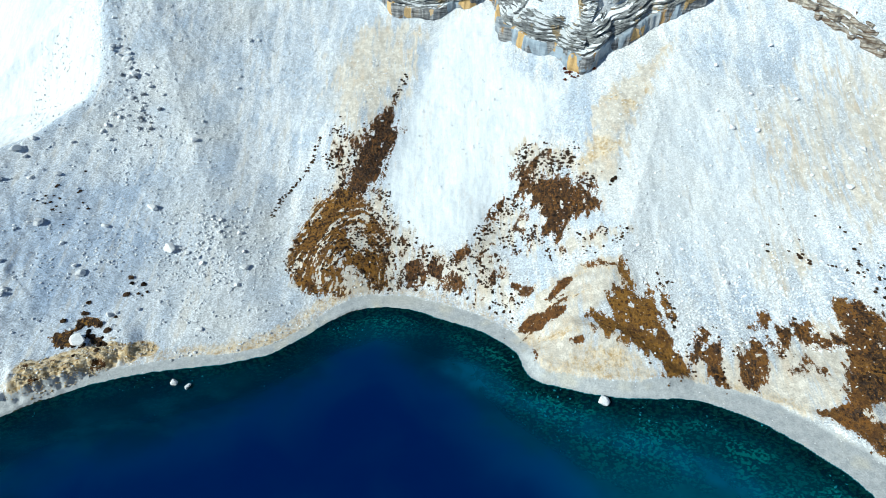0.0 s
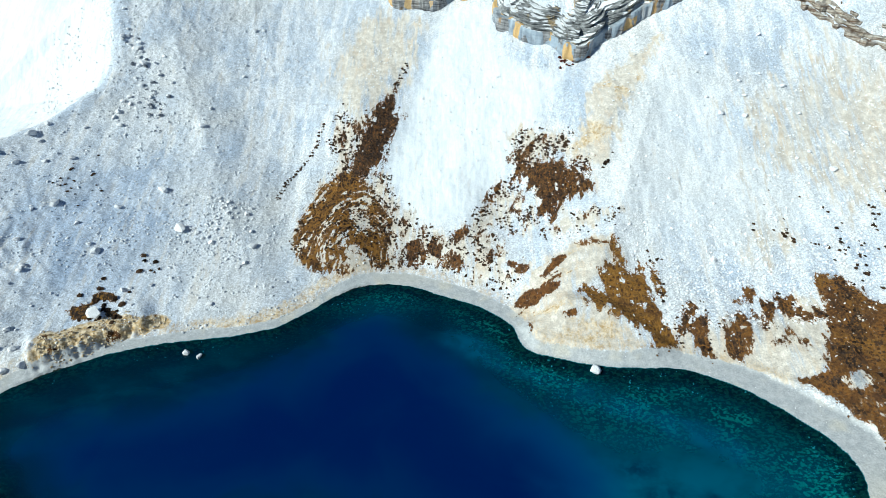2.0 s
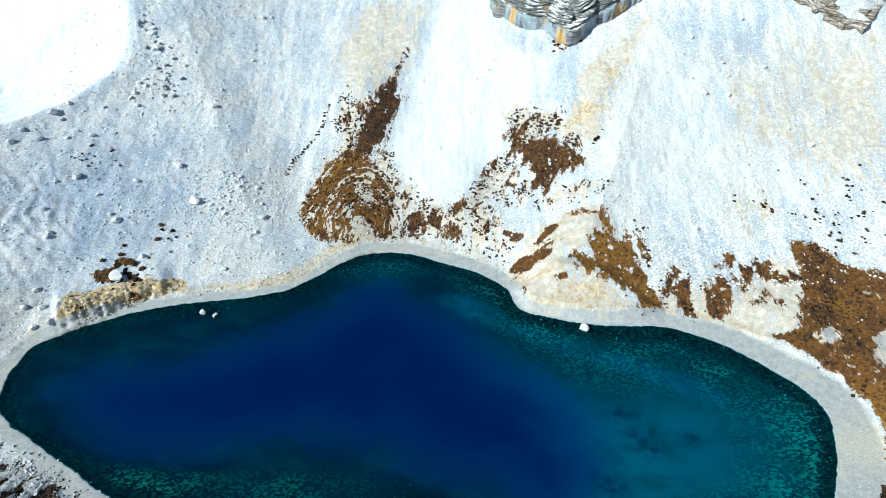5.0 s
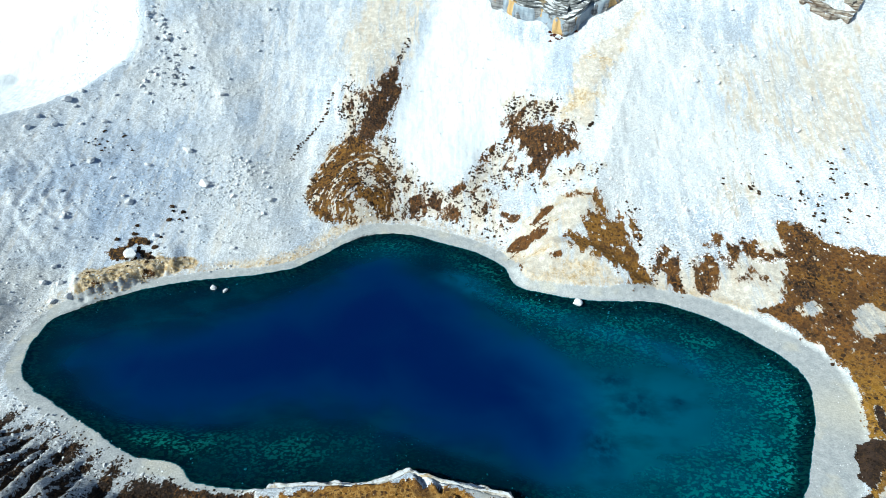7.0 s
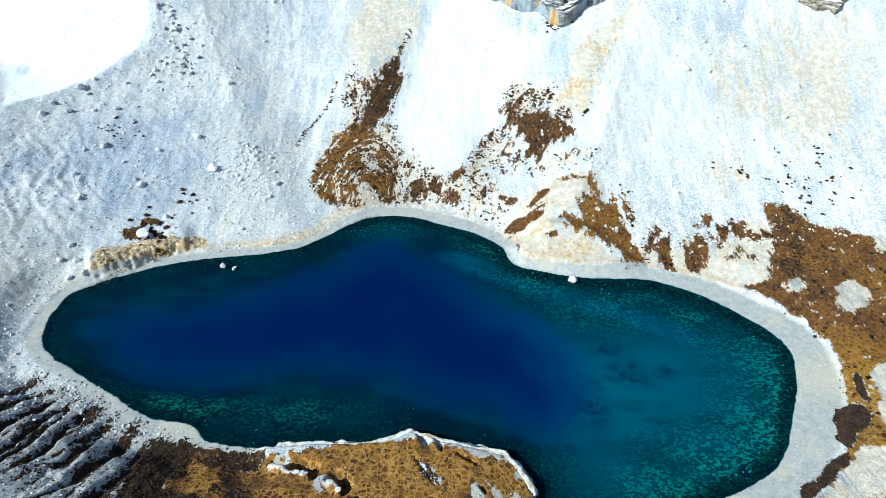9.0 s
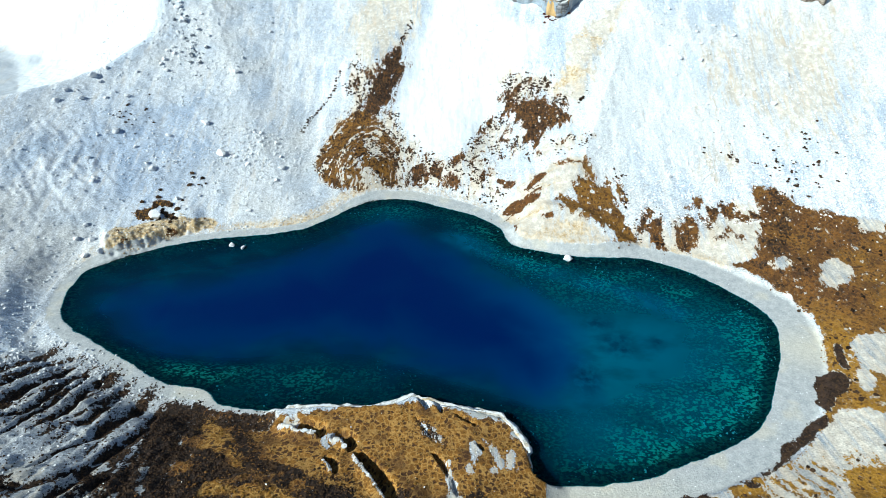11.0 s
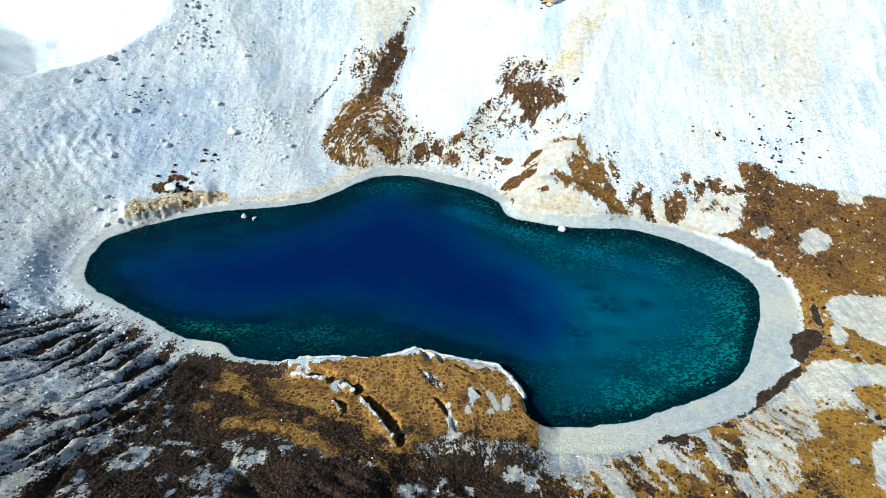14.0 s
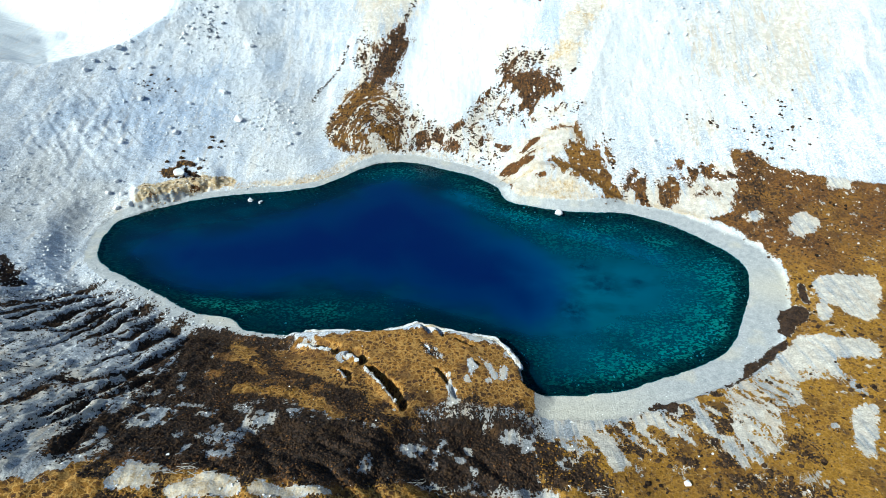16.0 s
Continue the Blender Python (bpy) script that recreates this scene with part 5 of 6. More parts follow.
# a pale haze of silt along the drop-off; rock shadows coloured dark into water
MILK = [(2, 128), (7.7, 125.0), (24.6, 116.2), (40.4, 108.0), (55.1, 100.4), (66.3, 94.9), (84, 84)]
ROCK_SHADES = [(57, 78, 6, 3.2, 0), (61, 70.3, 5, 2.4, 0), (61.5, 65.5, 5, 2.4, 0), (74.6, 68.8, 2.2, 2.2, 0), (48, 54, 5, 6, 0)]
lake = sheet("lake_water", wx, wy, 0 * LX, WATER, {
    "east": east,
    "deep": ramp(lake_in + 3 * rough(LX, LY, 22, 3, 81), -14, 24),
    "shelf": np.clip(ramp(-LD, 1, 9) * (0.12 + 0.88 * np.maximum(east * (1 - 0.62 * ramp(LY, 58, 95)), 0.45 * cove + 0.12 * south)), 0, 1),
    "milk": ramp(along(LX, LY, MILK)[1], 0.02, 0.3) * (1 - ramp(np.abs(along(LX, LY, MILK)[0] + 2.5 * rough(LX, LY, 16, 3, 92)), 1.5, 7.5)) * ramp(-LD, 3, 9),
    "rock_shade": np.clip(sum(mound(LX, LY, *m) for m in ROCK_SHADES), 0, 1),
    "depth": np.maximum(-LZ, 0) * (1.8 - 0.8 * np.maximum(east, np.clip(mound(LX, LY, -78, 56, 28, 9) + 0.8 * mound(LX, LY, -34, 55, 24, 8) + 0.7 * cove, 0, 1)))}, LD < 1.5)
tagged(lake, "deep blue alpine lake with turquoise shallows", "lake", kind="structure")

# ---- building blocks ----
def part(name, bm, material, parent=None, label=""):
    """Links a bmesh as one mesh object under a thing."""
    me = bpy.data.meshes.new(name)
    bm.normal_update()
    bm.to_mesh(me)
    bm.free()
    me.materials.append(material)
    ob = new(name, me)
    ob.parent = parent
    return tagged(ob, label)


def hull(seed, count=22, flat=0.75, block=0.5, low=-0.35):
    """An angular stone about 1 m across: the hull of points on a squarish blob."""
    rng = np.random.RandomState(seed)
    bm = bmesh.new()
    for _ in range(count):
        v = rng.normal(size=3)
        v /= np.linalg.norm(v)
        v = v / (np.abs(v).max() ** block) * rng.uniform(0.42, 0.55)
        v[2] = max(v[2] * flat, low)
        bm.verts.new(v)
    done = bmesh.ops.convex_hull(bm, input=bm.verts)
    bmesh.ops.delete(bm, geom=[g for g in done["geom_interior"] if isinstance(g, bmesh.types.BMVert)], context="VERTS")
    bmesh.ops.triangulate(bm, faces=bm.faces)
    return bm


def cushion(seed, rings=3, around=9, spiky=0.25):
    """A low bush: a lumpy dome with a broken outline, about 1 m across."""
    rng = np.random.RandomState(seed)
    bm = bmesh.new()
    rows = []
    for k in range(rings):
        a = k / rings * math.pi / 2
        rows.append([bm.verts.new((math.cos(t) * math.cos(a) * 0.5 * r, math.sin(t) * math.cos(a) * 0.5 * r, math.sin(a) * 0.42 * r - 0.08))
                     for j in range(around) for t, r in [((j + 0.5 * k + rng.uniform(-0.2, 0.2)) * 2 * math.pi / around, 1 + spiky * rng.uniform(-1, 1))]])
    top = bm.verts.new((rng.uniform(-0.1, 0.1), rng.uniform(-0.1, 0.1), 0.42))
    for a, b in zip(rows, rows[1:]):
        for j in range(around):
            n = (j + 1) % around
            bm.faces.new((a[j], a[n], b[j]))
            bm.faces.new((a[n], b[n], b[j]))
    for j in range(around):
        bm.faces.new((rows[-1][j], rows[-1][(j + 1) % around], top))
    return bm


def arrays(bm):
    bm.verts.ensure_lookup_table()
    bm.verts.index_update()
    out = np.array([v.co[:] for v in bm.verts]), np.array([[v.index for v in f.verts] for f in bm.faces])
    bm.free()
    return out


def strewn(name, shapes, x, y, z, size, material, seed, squash=(0.7, 1.2), smooth=False, tone=None):
    """Many small things of one kind, joined into one mesh of real geometry."""
    rng = np.random.RandomState(seed)
    kind = rng.randint(len(shapes), size=len(x))
    points, faces, base, tones = [], [], 0, []
    for k, (v, f) in enumerate(shapes):
        pick = np.flatnonzero(kind == k)
        turn = rng.uniform(0, 2 * math.pi, len(pick))
        sx, sy, sz = size[pick] * rng.uniform(*squash, len(pick)), size[pick] * rng.uniform(*squash, len(pick)), size[pick] * rng.uniform(*squash, len(pick))
        c, s = np.cos(turn), np.sin(turn)
        px, py = v[:, 0][None] * sx[:, None], v[:, 1][None] * sy[:, None]
        q = np.stack([px * c[:, None] - py * s[:, None] + x[pick][:, None], px * s[:, None] + py * c[:, None] + y[pick][:, None],
                      v[:, 2][None] * sz[:, None] + z[pick][:, None]], -1)
        points.append(q.reshape(-1, 3))
        faces.append((f[None] + (base + np.arange(len(pick)) * len(v))[:, None, None]).reshape(-1, 3))
        base += len(pick) * len(v)
        if tone is not None:
            tones.append(np.repeat(tone[pick], len(v)))
    points, faces = np.concatenate(points).astype(np.float32), np.concatenate(faces).astype(np.int32)
    me = bpy.data.meshes.new(name)
    me.vertices.add(len(points))
    me.vertices.foreach_set("co", points.ravel())
    me.loops.add(faces.size)
    me.loops.foreach_set("vertex_index", faces.ravel())
    me.polygons.add(len(faces))
    me.polygons.foreach_set("loop_start", np.arange(0, faces.size, 3, dtype=np.int32))
    me.polygons.foreach_set("use_smooth", np.full(len(faces), smooth))
    me.update(calc_edges=True)
    if tone is not None:
        me.attributes.new("tone", "FLOAT", "POINT").data.foreach_set("value", np.concatenate(tones).astype(np.float32))
    me.materials.append(material)
    return new(name, me)


def sown(count, box, seed, chance):
    """Random places in a box (x0, x1, y0, y1), kept by a chance that is a function of the place."""
    rng = np.random.RandomState(seed)
    x, y = rng.uniform(box[0], box[1], count), rng.uniform(box[2], box[3], count)
    keep = rng.rand(count) < chance(x, y)
    return x[keep], y[keep], rng


# ---- crags: beds of limestone one above the other, each set back from the one below ----
def crag(label, line, beds, material, seed, group="crags above the scree", name="crag", swing=1.0, reach=(5.0, 16.0), lift=(0.5, 2.5), flute=1.0, chutes=(), jag=1.0):
    rng = np.random.RandomState(seed)
    q = np.array(line, float)
    gap = np.r_[0, np.cumsum(np.linalg.norm(np.diff(q, axis=0), axis=1))]
    u = np.arange(0, gap[-1], 0.9)
    base = np.stack([np.interp(u, gap, q[:, 0]), np.interp(u, gap, q[:, 1])], -1)
    way = np.gradient(base, axis=0)
    for _ in range(6):
        way = (np.roll(way, 1, 0) + way + np.roll(way, -1, 0)) / 3
    inward = np.stack([-way[:, 1], way[:, 0]], -1)
    inward /= np.linalg.norm(inward, axis=1)[:, None]
    foot = at(base[:, 0], base[:, 1]) - 1.5
    for _ in range(8):
        foot = np.convolve(np.pad(foot, 1, mode="edge"), [0.25, 0.5, 0.25], "valid")
    thing = tagged(new(name), label, name.replace("_", " "), group)
    thing.location = (*base[len(base) // 2], foot[len(base) // 2])
    up, back = 0.0, -0.8
    for k, (thick, setback) in enumerate(beds):
        bm = bmesh.new()
        block = np.floor(u / rng.uniform(2.5, 5.0) + rng.rand() * 9).astype(int)
        jut = jag * swing * rng.uniform(-1.0, 1.0, block.max() + 2)[block] * (0.5 + 0.5 * min(setback, 2))
        jut = jut + (0.6 + jag) * swing * np.array([noise.noise((a * 0.16, k * 3.1, seed)) for a in u]) + 4.0 * swing * np.array([noise.noise((a * 0.07, k * 0.35, seed + 2)) for a in u])
        for c, wide in chutes:
            jut = jut + 3.2 * np.exp(-(((u - c - 0.25 * up) / wide) ** 2)) * min(k, 3) / 3
        rows = []
        levels = [0.0, 0.25, 0.6, 0.92, 1.0]
        for j, lev in enumerate(levels):
            dents = np.array([noise.noise((a * 0.7, lev * (3 if k else 0.8) + k * 7.7, seed + 5.5)) for a in u]) * (1.0 if k else flute)
            inn = back + jut + 0.55 * dents + (0.5 if j == 0 else 0.35 if j == 4 else 0.0)
            h = foot + up + lev * thick + swing * (0.35 + 0.9 * (j > 0)) * np.array([noise.noise((a * 0.12, 0.3 * k, k + seed)) for a in u])
            rows.append(np.c_[base + inward * inn[:, None], h])
        rows.append(np.c_[base + inward * (back + setback + reach[0] + 0 * jut)[:, None], rows[-1][:, 2] + lift[0]])
        rows.append(np.c_[base + inward * (back + setback + reach[1] + 0 * jut)[:, None], rows[-1][:, 2] + lift[1]])
        verts = [[bm.verts.new(Vector(p) - thing.location) for p in row] for row in rows]
        for a, b in zip(verts, verts[1:]):
            for i in range(len(u) - 1):
                bm.faces.new((a[i], a[i + 1], b[i + 1], b[i]))
        part("bed" if k else "cliff_foot", bm, CRAG_WALL if material == CRAG and k == 0 else material, thing, "" if k else "fluted wall at the crag's foot")
        up, back = up + thick * 0.97, back + setback
    return thing


def thin_beds(wall, count, seed):
    """A fluted wall at the foot, then many thin beds that step back unevenly."""
    rng = random.Random(seed)
    return [wall] + [(rng.uniform(0.55, 1.3), rng.choice((0.25, 0.4, 0.6, 0.9, 1.6, 2.2))) for _ in range(count)]


crag("dark banded limestone crag with rusty stains above white scree", CRAG_B, thin_beds((7.2, 0.8), 25, 31), CRAG, 3, flute=1.6, chutes=[(38, 2.0), (62, 3.0), (78, 2.0), (92, 3.5), (110, 2.5)], jag=0.4)
crag("grey limestone crag with pale ledges at the scree's head", CRAG_A, thin_beds((5.5, 1.0), 13, 32), CRAG, 8, jag=0.4)
crag("brown weathered rock band at the eastern slope's top", CRAG_C,
     [(2.6, 2.2), (2.0, 3.0), (2.2, 2.0), (1.6, 3.2), (2.4, 2.4), (3.0, 3.0)], BROWN_CRAG, 12)

crag("white limestone ledge rimming the grassy cape above the water",
     [(27.6, 27), (26.4, 31), (24, 36), (21, 39.5), (12, 41.4), (5, 43.3), (-0.3, 45.0), (-4.4, 46.2), (-8.5, 44.1), (-15, 42.5), (-29, 42.3), (-40, 41.6)],
     [(2.3, 0.5), (1.0, 0.6), (0.8, 0.5)], PALE_ROCK, 21, "", "rock_ledge", 0.35, (0.3, 0.7), (0.0, -0.6))



# ---- boulders ----
BOULDERS_WEST = [
    (-83, 273, 2.3), (-79, 274, 1.7), (-87, 272, 1.4), (-95, 217, 3.0), (-84, 248, 1.9), (-84, 254, 1.4), (-109, 245, 1.4), (-112, 237, 1.9),
    (-118, 240, 2.5), (-121, 245, 1.9), (-125, 244, 3.3), (-127, 243, 2.2), (-130, 250, 2.6), (-129, 253, 2.3), (-136, 254, 2.6), (-134, 255, 2.0),
    (-128, 247, 2.3), (-118, 249, 1.7), (-124, 234, 2.2), (-127, 228, 2.1), (-129, 225, 2.4), (-126, 224, 1.9), (-129, 219, 2.4), (-130, 216, 1.8),
    (-127, 213, 2.3), (-124, 209, 1.3), (-156, 201, 3.7), (-152, 199, 1.8), (-152, 207, 2.4), (-139, 194, 2.5), (-147, 190, 2.0), (-139, 209, 1.6)]
BOULDERS_APRON = [
    (-118, 231, 1.6), (-94, 227, 1.5), (-137, 172, 3.4), (-143, 168, 1.4), (-116, 175, 2.8), (-127, 165, 1.6), (-103, 185, 3.5), (-92, 168, 4.0),
    (-65, 163, 3.2), (-80, 163, 1.9), (-77, 177, 2.0), (-67, 170, 1.5), (-70, 178, 2.0), (-66, 155, 1.9), (-68, 153, 1.7), (-117, 154, 3.1),
    (-103, 140, 1.9), (-101, 141, 1.3), (-74, 137, 2.0), (-95, 143, 1.7), (-98, 134, 1.2), (-91, 151, 1.3), (-136, 142, 2.0), (-120, 157, 1.8), (100, 150, 2.1)]
BOULDERS_EAST = [
    (115, 206, 2.4), (124, 204, 2.2), (126, 213, 1.8), (111, 213, 1.5), (109, 224, 1.5), (114, 232, 1.8), (125, 219, 2.0), (134, 222, 1.6), (145, 204, 1.8),
    (140, 187, 1.5), (160, 195, 3.1), (145, 189, 1.7), (152, 182, 2.7), (123, 183, 1.6), (142, 216, 2.3), (137, 238, 1.9), (130, 254, 1.7)]
BOULDERS_SHORE = [
    (-164, 182, 2.9), (-163, 189, 2.6), (-156, 187, 2.6), (-142, 154, 2.4), (-136, 144, 2.0), (-127, 115, 2.4), (-122, 110, 2.9), (-132, 114, 2.1),
    (-127, 108, 2.3), (-131, 121, 2.2), (63, -13, 1.9)]
ROCKS = []
for k in range(7):
    mesh = bpy.data.meshes.new("boulder")
    body = hull(100 + k, 26, 0.8, 0.55)
    body.to_mesh(mesh)
    body.free()
    mesh.materials.append(STONE)
    ROCKS.append(mesh)
# the same boulders in the shadow-side colour
SHADE_ROCKS = []
for mesh in ROCKS:
    SHADE_ROCKS.append(mesh.copy())
    SHADE_ROCKS[-1].materials[0] = SHADE_STONE
dice = random.Random(5)


def boulder(x, y, size, label, group, sink=0.12, z=None):
    ob = new("boulder", (SHADE_ROCKS if label.startswith("dark") else ROCKS)[dice.randrange(7)])
    high = float(at(x, y)) if z is None else z
    ob.matrix_world = pose(x, y, high + size * (0.30 - sink), dice.uniform(-14, 14), dice.uniform(-14, 14), dice.uniform(0, 360)) @ Matrix.Diagonal(
        (size * dice.uniform(0.95, 1.2), size * dice.uniform(0.8, 1.0), size * dice.uniform(0.75, 1.0), 1))
    return tagged(ob, label, "boulder", group)


for x, y, size in BOULDERS_WEST:
    boulder(x, y, size, "angular grey boulder below the moraine crest", "boulders below the moraine crest")
for x, y, size in BOULDERS_APRON:
    boulder(x, y, size, "pale limestone boulder lying on the scree apron", "boulders on the scree apron")
for x, y, size in BOULDERS_EAST:
    boulder(x, y, size, "pale boulder half sunk in the eastern scree", "boulders on the eastern scree")
for x, y, size in BOULDERS_SHORE:
    boulder(x, y, size, "rounded grey boulder near the lake shore", "boulders near the shore")
for _ in range(110):
    boulder(-80 + dice.gauss(0, 8), 173 + dice.gauss(0, 8), 0.5 + 1.3 * dice.random() ** 2, "pale block in the cluster on the scree apron", "blocks clustered on the apron")
for _ in range(60):
    k = dice.random()
    boulder(-134 + 22 * k + dice.gauss(0, 3.0), 256 - 42 * k + dice.gauss(0, 4.0), 0.6 + 1.6 * dice.random() ** 2, dice.choice(("dark block, shade put into its colour, in the boulder trail below the crest", "pale grey block in the boulder trail below the crest")), "blocks in the boulder trail")
boulder(-108, 129, 5.4, "large white boulder among dark shrubs above the shore", "boulders near the shore")
boulder(52.7, 111.6, 3.3, "white boulder standing in the lake's shallows", "boulders in the lake", 0.0, -0.5)
boulder(-76.1, 117.6, 2.2, "pale stone breaking the water near the shore", "boulders in the lake", 0.0, -0.2)
boulder(-71.5, 116.3, 1.9, "pale stone breaking the water near the shore", "boulders in the lake", 0.0, -0.2)

# rock slabs bared along the clefts of the cape
SLABS = []
for k in range(4):
    mesh = bpy.data.meshes.new("rock_slab")
    body = hull(140 + k, 20, 0.45, 0.6)
    body.to_mesh(mesh)
    body.free()
    mesh.materials.append(PALE_ROCK)
    SLABS.append(mesh)
for line, width, depth in CLEFTS[:4]:
    q = np.array(line)
    way = q[-1] - q[0]
    for k in range(max(3, int(np.linalg.norm(way) / 3.0))):
        t = (k + dice.random()) / max(3, int(np.linalg.norm(way) / 3.0))
        x, y = np.array([np.interp(t * (len(q) - 1), range(len(q)), q[:, i]) for i in (0, 1)]) + np.array([way[1], -way[0]]) / np.linalg.norm(way) * (0.8 * width + dice.uniform(-0.2, 0.5))
        size = dice.uniform(0.6, 1.5) * (1.0 if width > 1.2 else 0.6)
        ob = new("rock_slab", SLABS[dice.randrange(4)])
        ob.matrix_world = pose(x, y, float(at(x, y)) + 0.05 * size, dice.uniform(-10, 10), dice.uniform(-10, 10), dice.uniform(0, 360)) @ Matrix.Diagonal((size * dice.uniform(1.0, 1.7), size, size, 1))
        tagged(ob, "pale limestone slab bared along a cleft in the turf", "rock slab", "slabs along the clefts")

# ---- loose stones on the scree, the fans and the beach ----
CHIPS = [arrays(hull(200 + k, 9, 0.8, 0.4)) for k in range(6)]


def stones(name, label, count, box, seed, chance, small, large, power=3.0):
    x, y, rng = sown(count, box, seed, chance)
    size = small + (large - small) * rng.rand(len(x)) ** power
    ob = strewn(name, CHIPS, x, y, at(x, y) + 0.12 * size, size, STONE, seed)
    return tagged(ob, label, "stones", kind="stuff")


def clumped(x, y, size, seed, lo=0.0, hi=0.4):
    return ramp(rough(x, y, size, 3, seed), lo, hi)


def bare_ground(x, y):
    return (1 - np.maximum.reduce([at(x, y, "heath"), at(x, y, "thicket"), at(x, y, "bed"), at(x, y, "beach") * 0.8]))


stones("scree_stones", "loose grey stones strewn over the western scree", 110000, (-175, -40, 45, 285), 301,
       lambda x, y: bare_ground(x, y) * (0.09 + 0.18 * clumped(x, y, 18, 302) + 0.40 * mound(x, y, -80, 172, 16, 20) + 0.35 * mound(x, y, -127, 235, 10, 18) + 0.3 * ramp(-y, -75, -60)), 0.2, 1.15, 4.0)
stones("scree_stones", "pale stones strewn over the northern scree", 26000, (-60, 90, 150, 285), 303,
       lambda x, y: bare_ground(x, y) * (0.06 + 0.35 * clumped(x, y, 14, 304)) * (1 - 0.6 * at(x, y, "white")), 0.25, 1.2)
stones("fan_stones", "pale blocks heaped at the foot of the eastern fan", 30000, (70, 200, 125, 250), 305,
       lambda x, y: bare_ground(x, y) * (0.12 + 0.75 * (1 - ramp(y - 0.1 * x, 128, 165))), 0.3, 1.3)
stones("heath_stones", "white stones scattered through the heath", 30000, (-60, 200, -40, 200), 307,
       lambda x, y: at(x, y, "heath") * (1 - 0.8 * (y < 35) * (x < 60)) * (0.02 + 0.10 * clumped(x, y, 20, 308) + 0.10 * ramp(y, 100, 115) * ramp(x, -20, 40)), 0.25, 1.0)
stones("beach_stones", "small pale stones along the beach", 40000, (-140, 135, 5, 165), 309,
       lambda x, y: at(x, y, "beach") * (0.10 + 0.2 * clumped(x, y, 9, 310)) * (1 - at(x, y, "bed")), 0.12, 0.5)
stones("rib_stones", "grey stones on the gullied hillside", 9000, (-150, 40, -40, 60), 311,
       lambda x, y: bare_ground(x, y) * 0.4, 0.2, 0.8)


def crumbling(x, y):
    return np.maximum.reduce([zone(x, y, n, 1.2, 1.0, 3.0) for n in ("ochre_bank", "ochre_bank_b")])


x, y, rng = sown(5500, (-126, -84, 104, 134), 315, lambda x, y: crumbling(x, y) * (0.3 + 0.7 * clumped(x, y, 3.5, 316, -0.3, 0.3)))
size = 0.25 + 0.85 * rng.rand(len(x)) ** 2.5
tagged(strewn("scarp_rubble", CHIPS, x, y, at(x, y) + 0.1 * size, size, OCHRE_ROCK, 317), "crumbling ochre rubble of the fluted bank", "rubble", kind="stuff")


def under(x, y):
    return ramp(-at(x, y), 0.1, 0.5) * (1 - ramp(-at(x, y), 3.0, 5.0))


stones("lakebed_stones", "pale stones on the bed of the shallows", 26000, (-130, 118, 15, 155), 313,
       lambda x, y: under(x, y) * (0.25 + 0.6 * ramp(x, 0, 60)) * clumped(x, y, 9, 314, 0.0, 0.5), 0.2, 0.9)

# ---- heath and thicket ----
DOMES = [arrays(cushion(400 + k, 2, 7)) for k in range(5)]
BUSHES = [arrays(cushion(420 + k, 3, 8, 0.3)) for k in range(5)]


def plants(name, label, shapes, material, count, box, seed, chance, small, large, category):
    x, y, rng = sown(count, box, seed, chance)
    size = small + (large - small) * rng.rand(len(x)) ** 1.8
    ob = strewn(name, shapes, x, y, at(x, y), size, material, seed, tone=at(x, y, "gold"))
    return tagged(ob, label, category, kind="stuff")


plants("heath_tussocks", "golden and brown grass tussocks of the heath", DOMES, TUSSOCK, 90000, (-60, 200, -42, 240), 401,
       lambda x, y: at(x, y, "heath") * 0.5 * (1 - 0.75 * zone(x, y, "cape_turf", 1.5)), 0.3, 0.9, "grass")
plants("thicket_shrubs", "dark dwarf shrubs covering the shaded slope", BUSHES, SHRUB, 140000, (-150, 140, -42, 65), 403,
       lambda x, y: np.maximum(at(x, y, "thicket"), at(x, y, "peat_shade")) * 0.75, 0.25, 0.8, "shrubs")


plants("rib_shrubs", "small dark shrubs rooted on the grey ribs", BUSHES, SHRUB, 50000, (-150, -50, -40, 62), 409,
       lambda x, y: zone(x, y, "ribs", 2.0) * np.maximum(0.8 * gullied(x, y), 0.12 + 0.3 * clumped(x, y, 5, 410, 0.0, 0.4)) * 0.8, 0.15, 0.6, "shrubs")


def fringe(x, y):
    """Dark specks gather along the edges of the heath and thin out beyond."""
    wide = np.maximum.reduce([zone(x, y, n, 3.5, 2.5) for n in ("gully_mixed", "slope_upper", "slope_sparse", "shore_sparse", "fan_edge", "bank_a", "bank_d")])
    heart = np.maximum.reduce([zone(x, y, n, 1.5, 1.5) for n in ("gully_heath", "slope_heath", "fold_left", "fold_arch")])
    return np.maximum(wide * ramp(rough(x + 0.4 * y, y * 0.6 - 0.2 * x, 2.6, 3, 411), -0.1, 0.25), 0.5 * heart)


plants("fringe_shrubs", "dark low shrubs dotted along the heath's edge", BUSHES, SHRUB, 80000, (-70, 145, 112, 255), 405, lambda x, y: fringe(x, y) * 0.75, 0.3, 1.25, "shrubs")
plants("meadow_shrubs", "dark cushions dotted over the golden meadow", BUSHES, SHRUB, 16000, (20, 210, -42, 140), 407,
       lambda x, y: zone(x, y, "meadow", 1.0) * at(x, y, "heath") * clumped(x, y, 10, 408, -0.1, 0.5) * 0.5, 0.4, 1.7, "shrubs")

# dotted shrubs that stand alone
BUSH_MESHES = []
for k in range(5):
    mesh = bpy.data.meshes.new("shrub")
    body = cushion(440 + k, 4, 11, 0.35)
    body.to_mesh(mesh)
    body.free()
    mesh.materials.append(SHRUB)
    BUSH_MESHES.append(mesh)


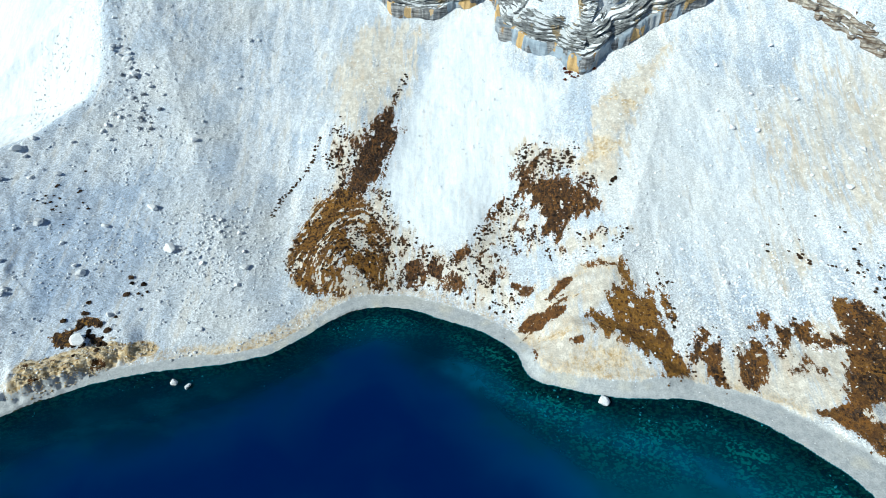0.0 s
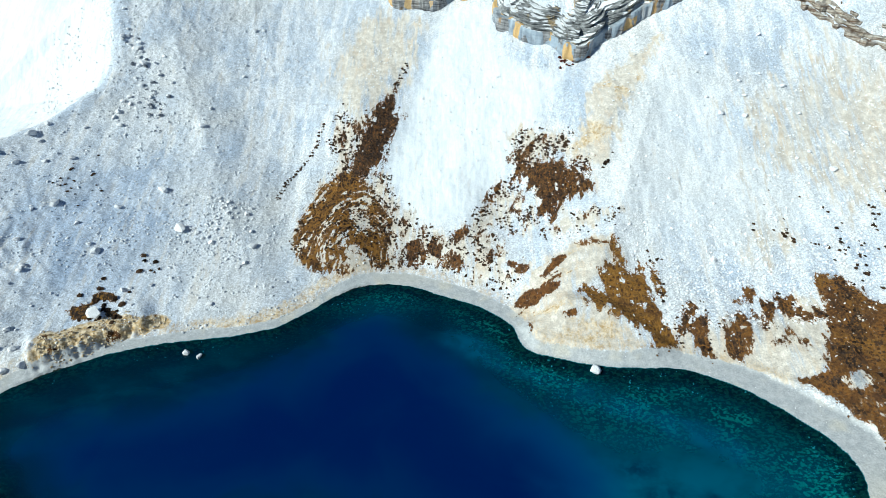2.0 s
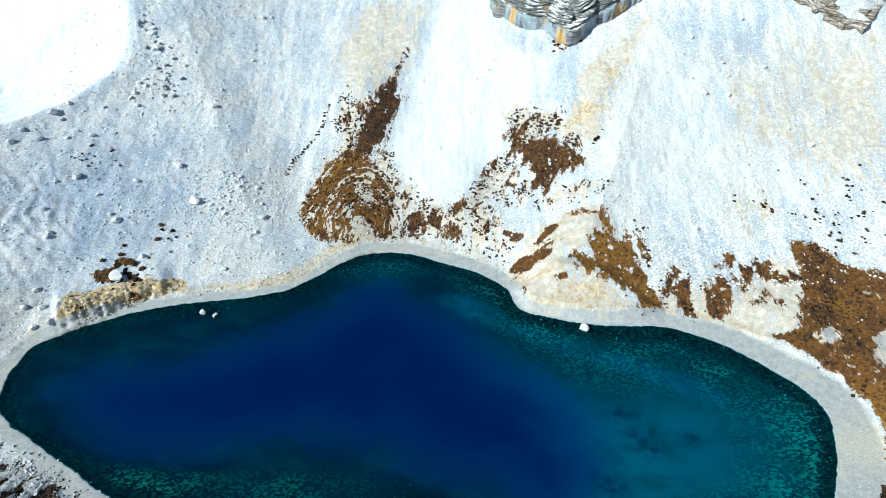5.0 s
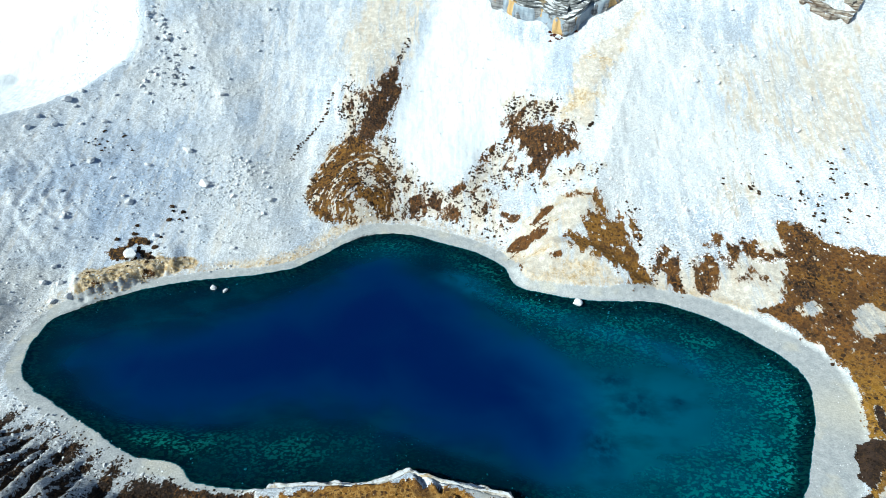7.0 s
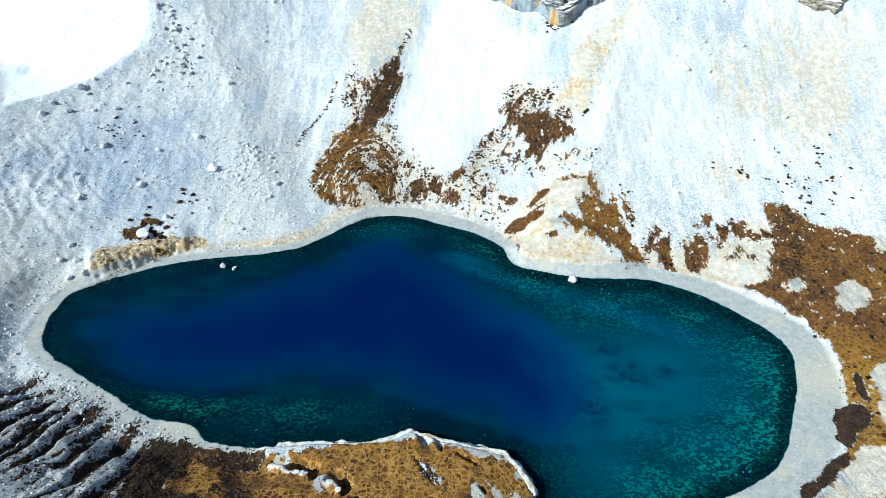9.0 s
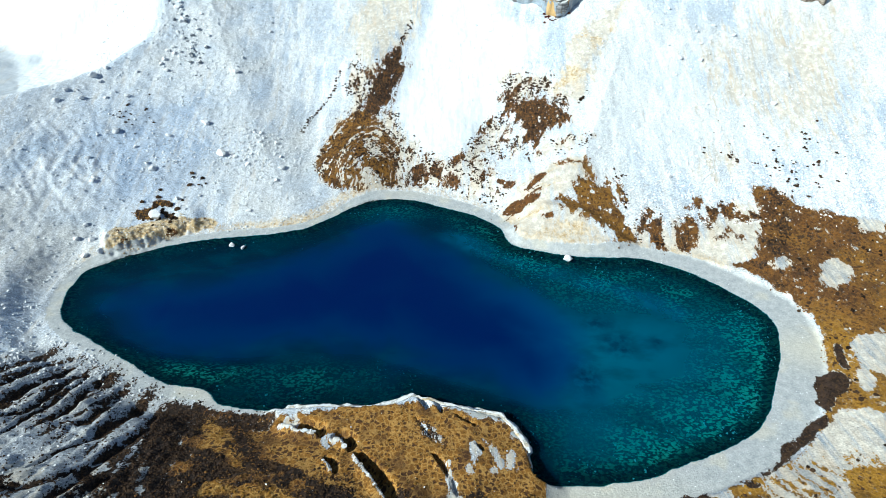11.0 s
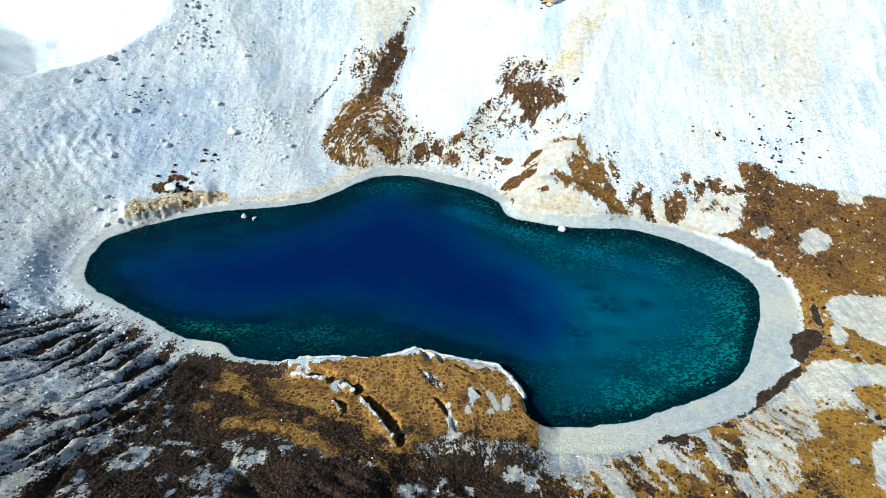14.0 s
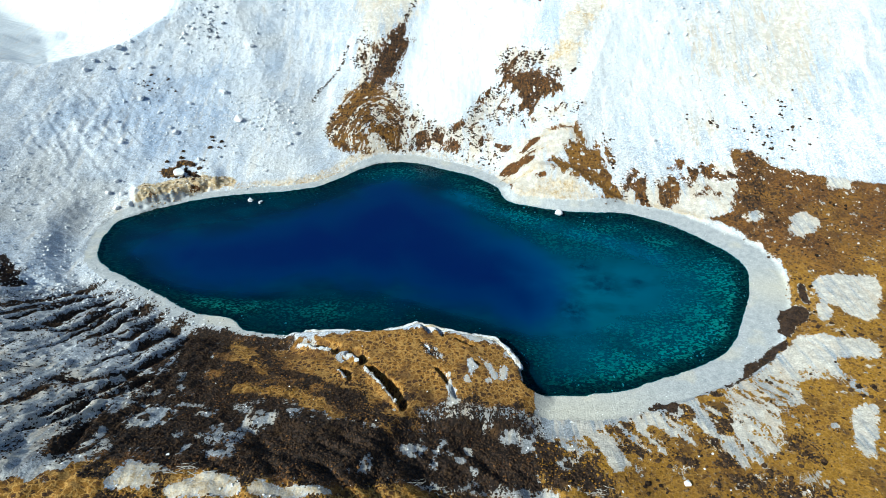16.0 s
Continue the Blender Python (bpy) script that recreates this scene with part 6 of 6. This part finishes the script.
RUSTY = []
for mesh in BUSH_MESHES[:2]:
    RUSTY.append(mesh.copy())
    RUSTY[-1].materials[0] = RUST


def shrub(x, y, size, label, group):
    ob = new("shrub", RUSTY[dice.randrange(2)] if "rusty" in label else BUSH_MESHES[dice.randrange(5)])
    ob.matrix_world = pose(x, y, float(at(x, y)) + 0.02, 0, 0, dice.uniform(0, 360)) @ Matrix.Diagonal((size * dice.uniform(0.8, 1.3), size, size * dice.uniform(0.7, 1.0), 1))
    return tagged(ob, label, "shrub", group)


for cx, cy, rx, ry, count, low, high, label, group in (
        (-99, 152, 5, 6, 8, 0.8, 2.2, "dark rounded shrub alone on the scree", "shrubs on the scree apron"),
        (-133, 182, 8, 12, 22, 0.5, 1.2, "small dark shrub on the grey apron", "shrubs on the scree apron"),
        (-108, 132, 9, 7, 34, 0.8, 2.4, "dark shrub beside the large white boulder", "shrubs round the large boulder"),
        (137, 163, 20, 12, 14, 0.4, 1.3, "dark shrub dotted over the eastern fan", "shrubs on the eastern fan"),
        (160, 150, 10, 12, 12, 0.5, 1.5, "dark shrub dotted over the eastern fan", "shrubs on the eastern fan"),
        (60, 240.5, 5, 2.5, 22, 0.8, 2.0, "rusty dark shrub at the crag's foot", "shrubs at the crag's foot")):
    for _ in range(count):
        shrub(cx + rx * dice.gauss(0, 0.55), cy + ry * dice.gauss(0, 0.55), dice.uniform(low, high), label, group)


def shrub_row(line, count, spread, low, high, label, group):
    q = np.array(line)
    for _ in range(count):
        t = dice.random() * (len(q) - 1)
        x, y = (np.interp(t, range(len(q)), q[:, i]) + dice.gauss(0, spread) for i in (0, 1))
        shrub(x, y, dice.uniform(low, high), label, group)


shrub_row([(-45.7, 223.0), (-47.3, 214.0), (-50.7, 208.0), (-55.5, 201.6), (-59.1, 195.2), (-60.7, 188.4)], 70, 0.6, 0.5, 1.4, "dark shrub in the dry scree groove", "shrubs in the scree groove")
for line in (
        [(132.6, 156.6), (137.2, 154.3), (142.8, 151.1), (146.7, 147.1), (149.1, 142.2), (152.2, 135.9)],
        [(160.0, 168.3), (159.1, 160.7), (157.8, 154.9)],
        [(160.6, 151.4), (160.3, 145.4), (157.2, 138.1)],
        [(152.0, 154.8), (150.9, 147.2), (149.8, 141.2)],
        [(125.2, 161.2), (127.9, 158.6), (130.3, 155.7)],
        [(146.5, 161.5), (145.8, 154.8), (145.5, 150.0)],):
    shrub_row(line, 10, 0.8, 0.6, 1.6, "dark shrub in a runnel of the eastern fan", "shrubs in the fan's runnels")
for line in (
        [(43.6, 202.7), (46.3, 207.9)],
        [(45.8, 199.1), (48.7, 203.8)],
        [(48.5, 196.0), (53.7, 203.5)],
        [(51.4, 195.8), (55.2, 200.3)],
        [(65.9, 184.7), (68.0, 188.3), (69.7, 191.4)],
        [(34.2, 197.8), (36.2, 203.4), (38.6, 208.4)],
        [(56.9, 187.0), (58.9, 192.0)],
        [(58.8, 186.4), (60.7, 190.9)],
        [(39.9, 196.3), (40.9, 203.5)],
        [(22.4, 184.1), (30.3, 191.0)],
):
    shrub_row(line, 9, 0.5, 0.6, 1.7, "dark shrub in a finger of the slope heath", "shrubs in the heath's fingers")
for line in (
        [(-35.8, 200.9), (-35.4, 210.1), (-37.4, 219.9), (-37.4, 227.7)],
        [(-15.2, 241.1), (-13.5, 249.3), (-10.3, 255.0)],
):
    shrub_row(line, 22, 0.9, 0.5, 1.5, "dark shrub along the gully's edge", "shrubs along the gully")
plants("thicket_grass", "tawny grass tufts among the dark shrubs", DOMES, TUSSOCK, 40000, (-110, 110, -42, 60), 413,
       lambda x, y: at(x, y, "thicket") * clumped(x, y, 9, 414, 0.2, 0.5) * 0.6, 0.3, 0.75, "grass")


# ---- heap of dead branches in the meadow ----
def branch_heap(x, y, label, count=26, spread=0.9):
    thing = tagged(new("branch_heap"), label, "dead branches")
    thing.location = (x, y, float(at(x, y)))
    for _ in range(count):
        a, length = dice.uniform(0, math.pi) if spread < 1 else dice.gauss(0, 0.3), dice.uniform(1.6, 4.2)
        sx, sy = dice.gauss(0, spread), dice.gauss(0, 0.7)
        start = Vector((sx, sy, float(at(x + sx, y + sy)) - thing.location.z + dice.uniform(0.05, 0.35)))
        bm = bmesh.new()
        rings, way = [], Vector((math.cos(a), math.sin(a), dice.uniform(-0.05, 0.3)))
        for k in range(6):
            c = start + way * (k / 5 - 0.5) * length + Vector((dice.gauss(0, 0.12), dice.gauss(0, 0.12), dice.gauss(0, 0.08)))
            r = 0.09 * (1 - 0.13 * k)
            side = way.cross(Vector((0, 0, 1))).normalized()
            rings.append([bm.verts.new(c + (side * math.cos(t) + Vector((0, 0, 1)) * math.sin(t)) * r) for t in (0, 1.257, 2.513, 3.77, 5.027)])
        for p, q in zip(rings, rings[1:]):
            for j in range(5):
                bm.faces.new((p[j], p[(j + 1) % 5], q[(j + 1) % 5], q[j]))
        bm.faces.new(rings[0])
        bm.faces.new(rings[-1])
        part("branch", bm, WOOD, thing)
    return thing


branch_heap(92, -13.3, "heap of bleached dead branches on dark turf")
branch_heap(-50.2, -22.5, "bleached fallen branches along the grassy crest", 14, 2.2)
branch_heap(-1.6, -17.7, "bleached fallen branches among dark shrubs", 12, 2.0)
branch_heap(40.2, -15.6, "grey fallen branches on the brown heath", 14, 2.2)
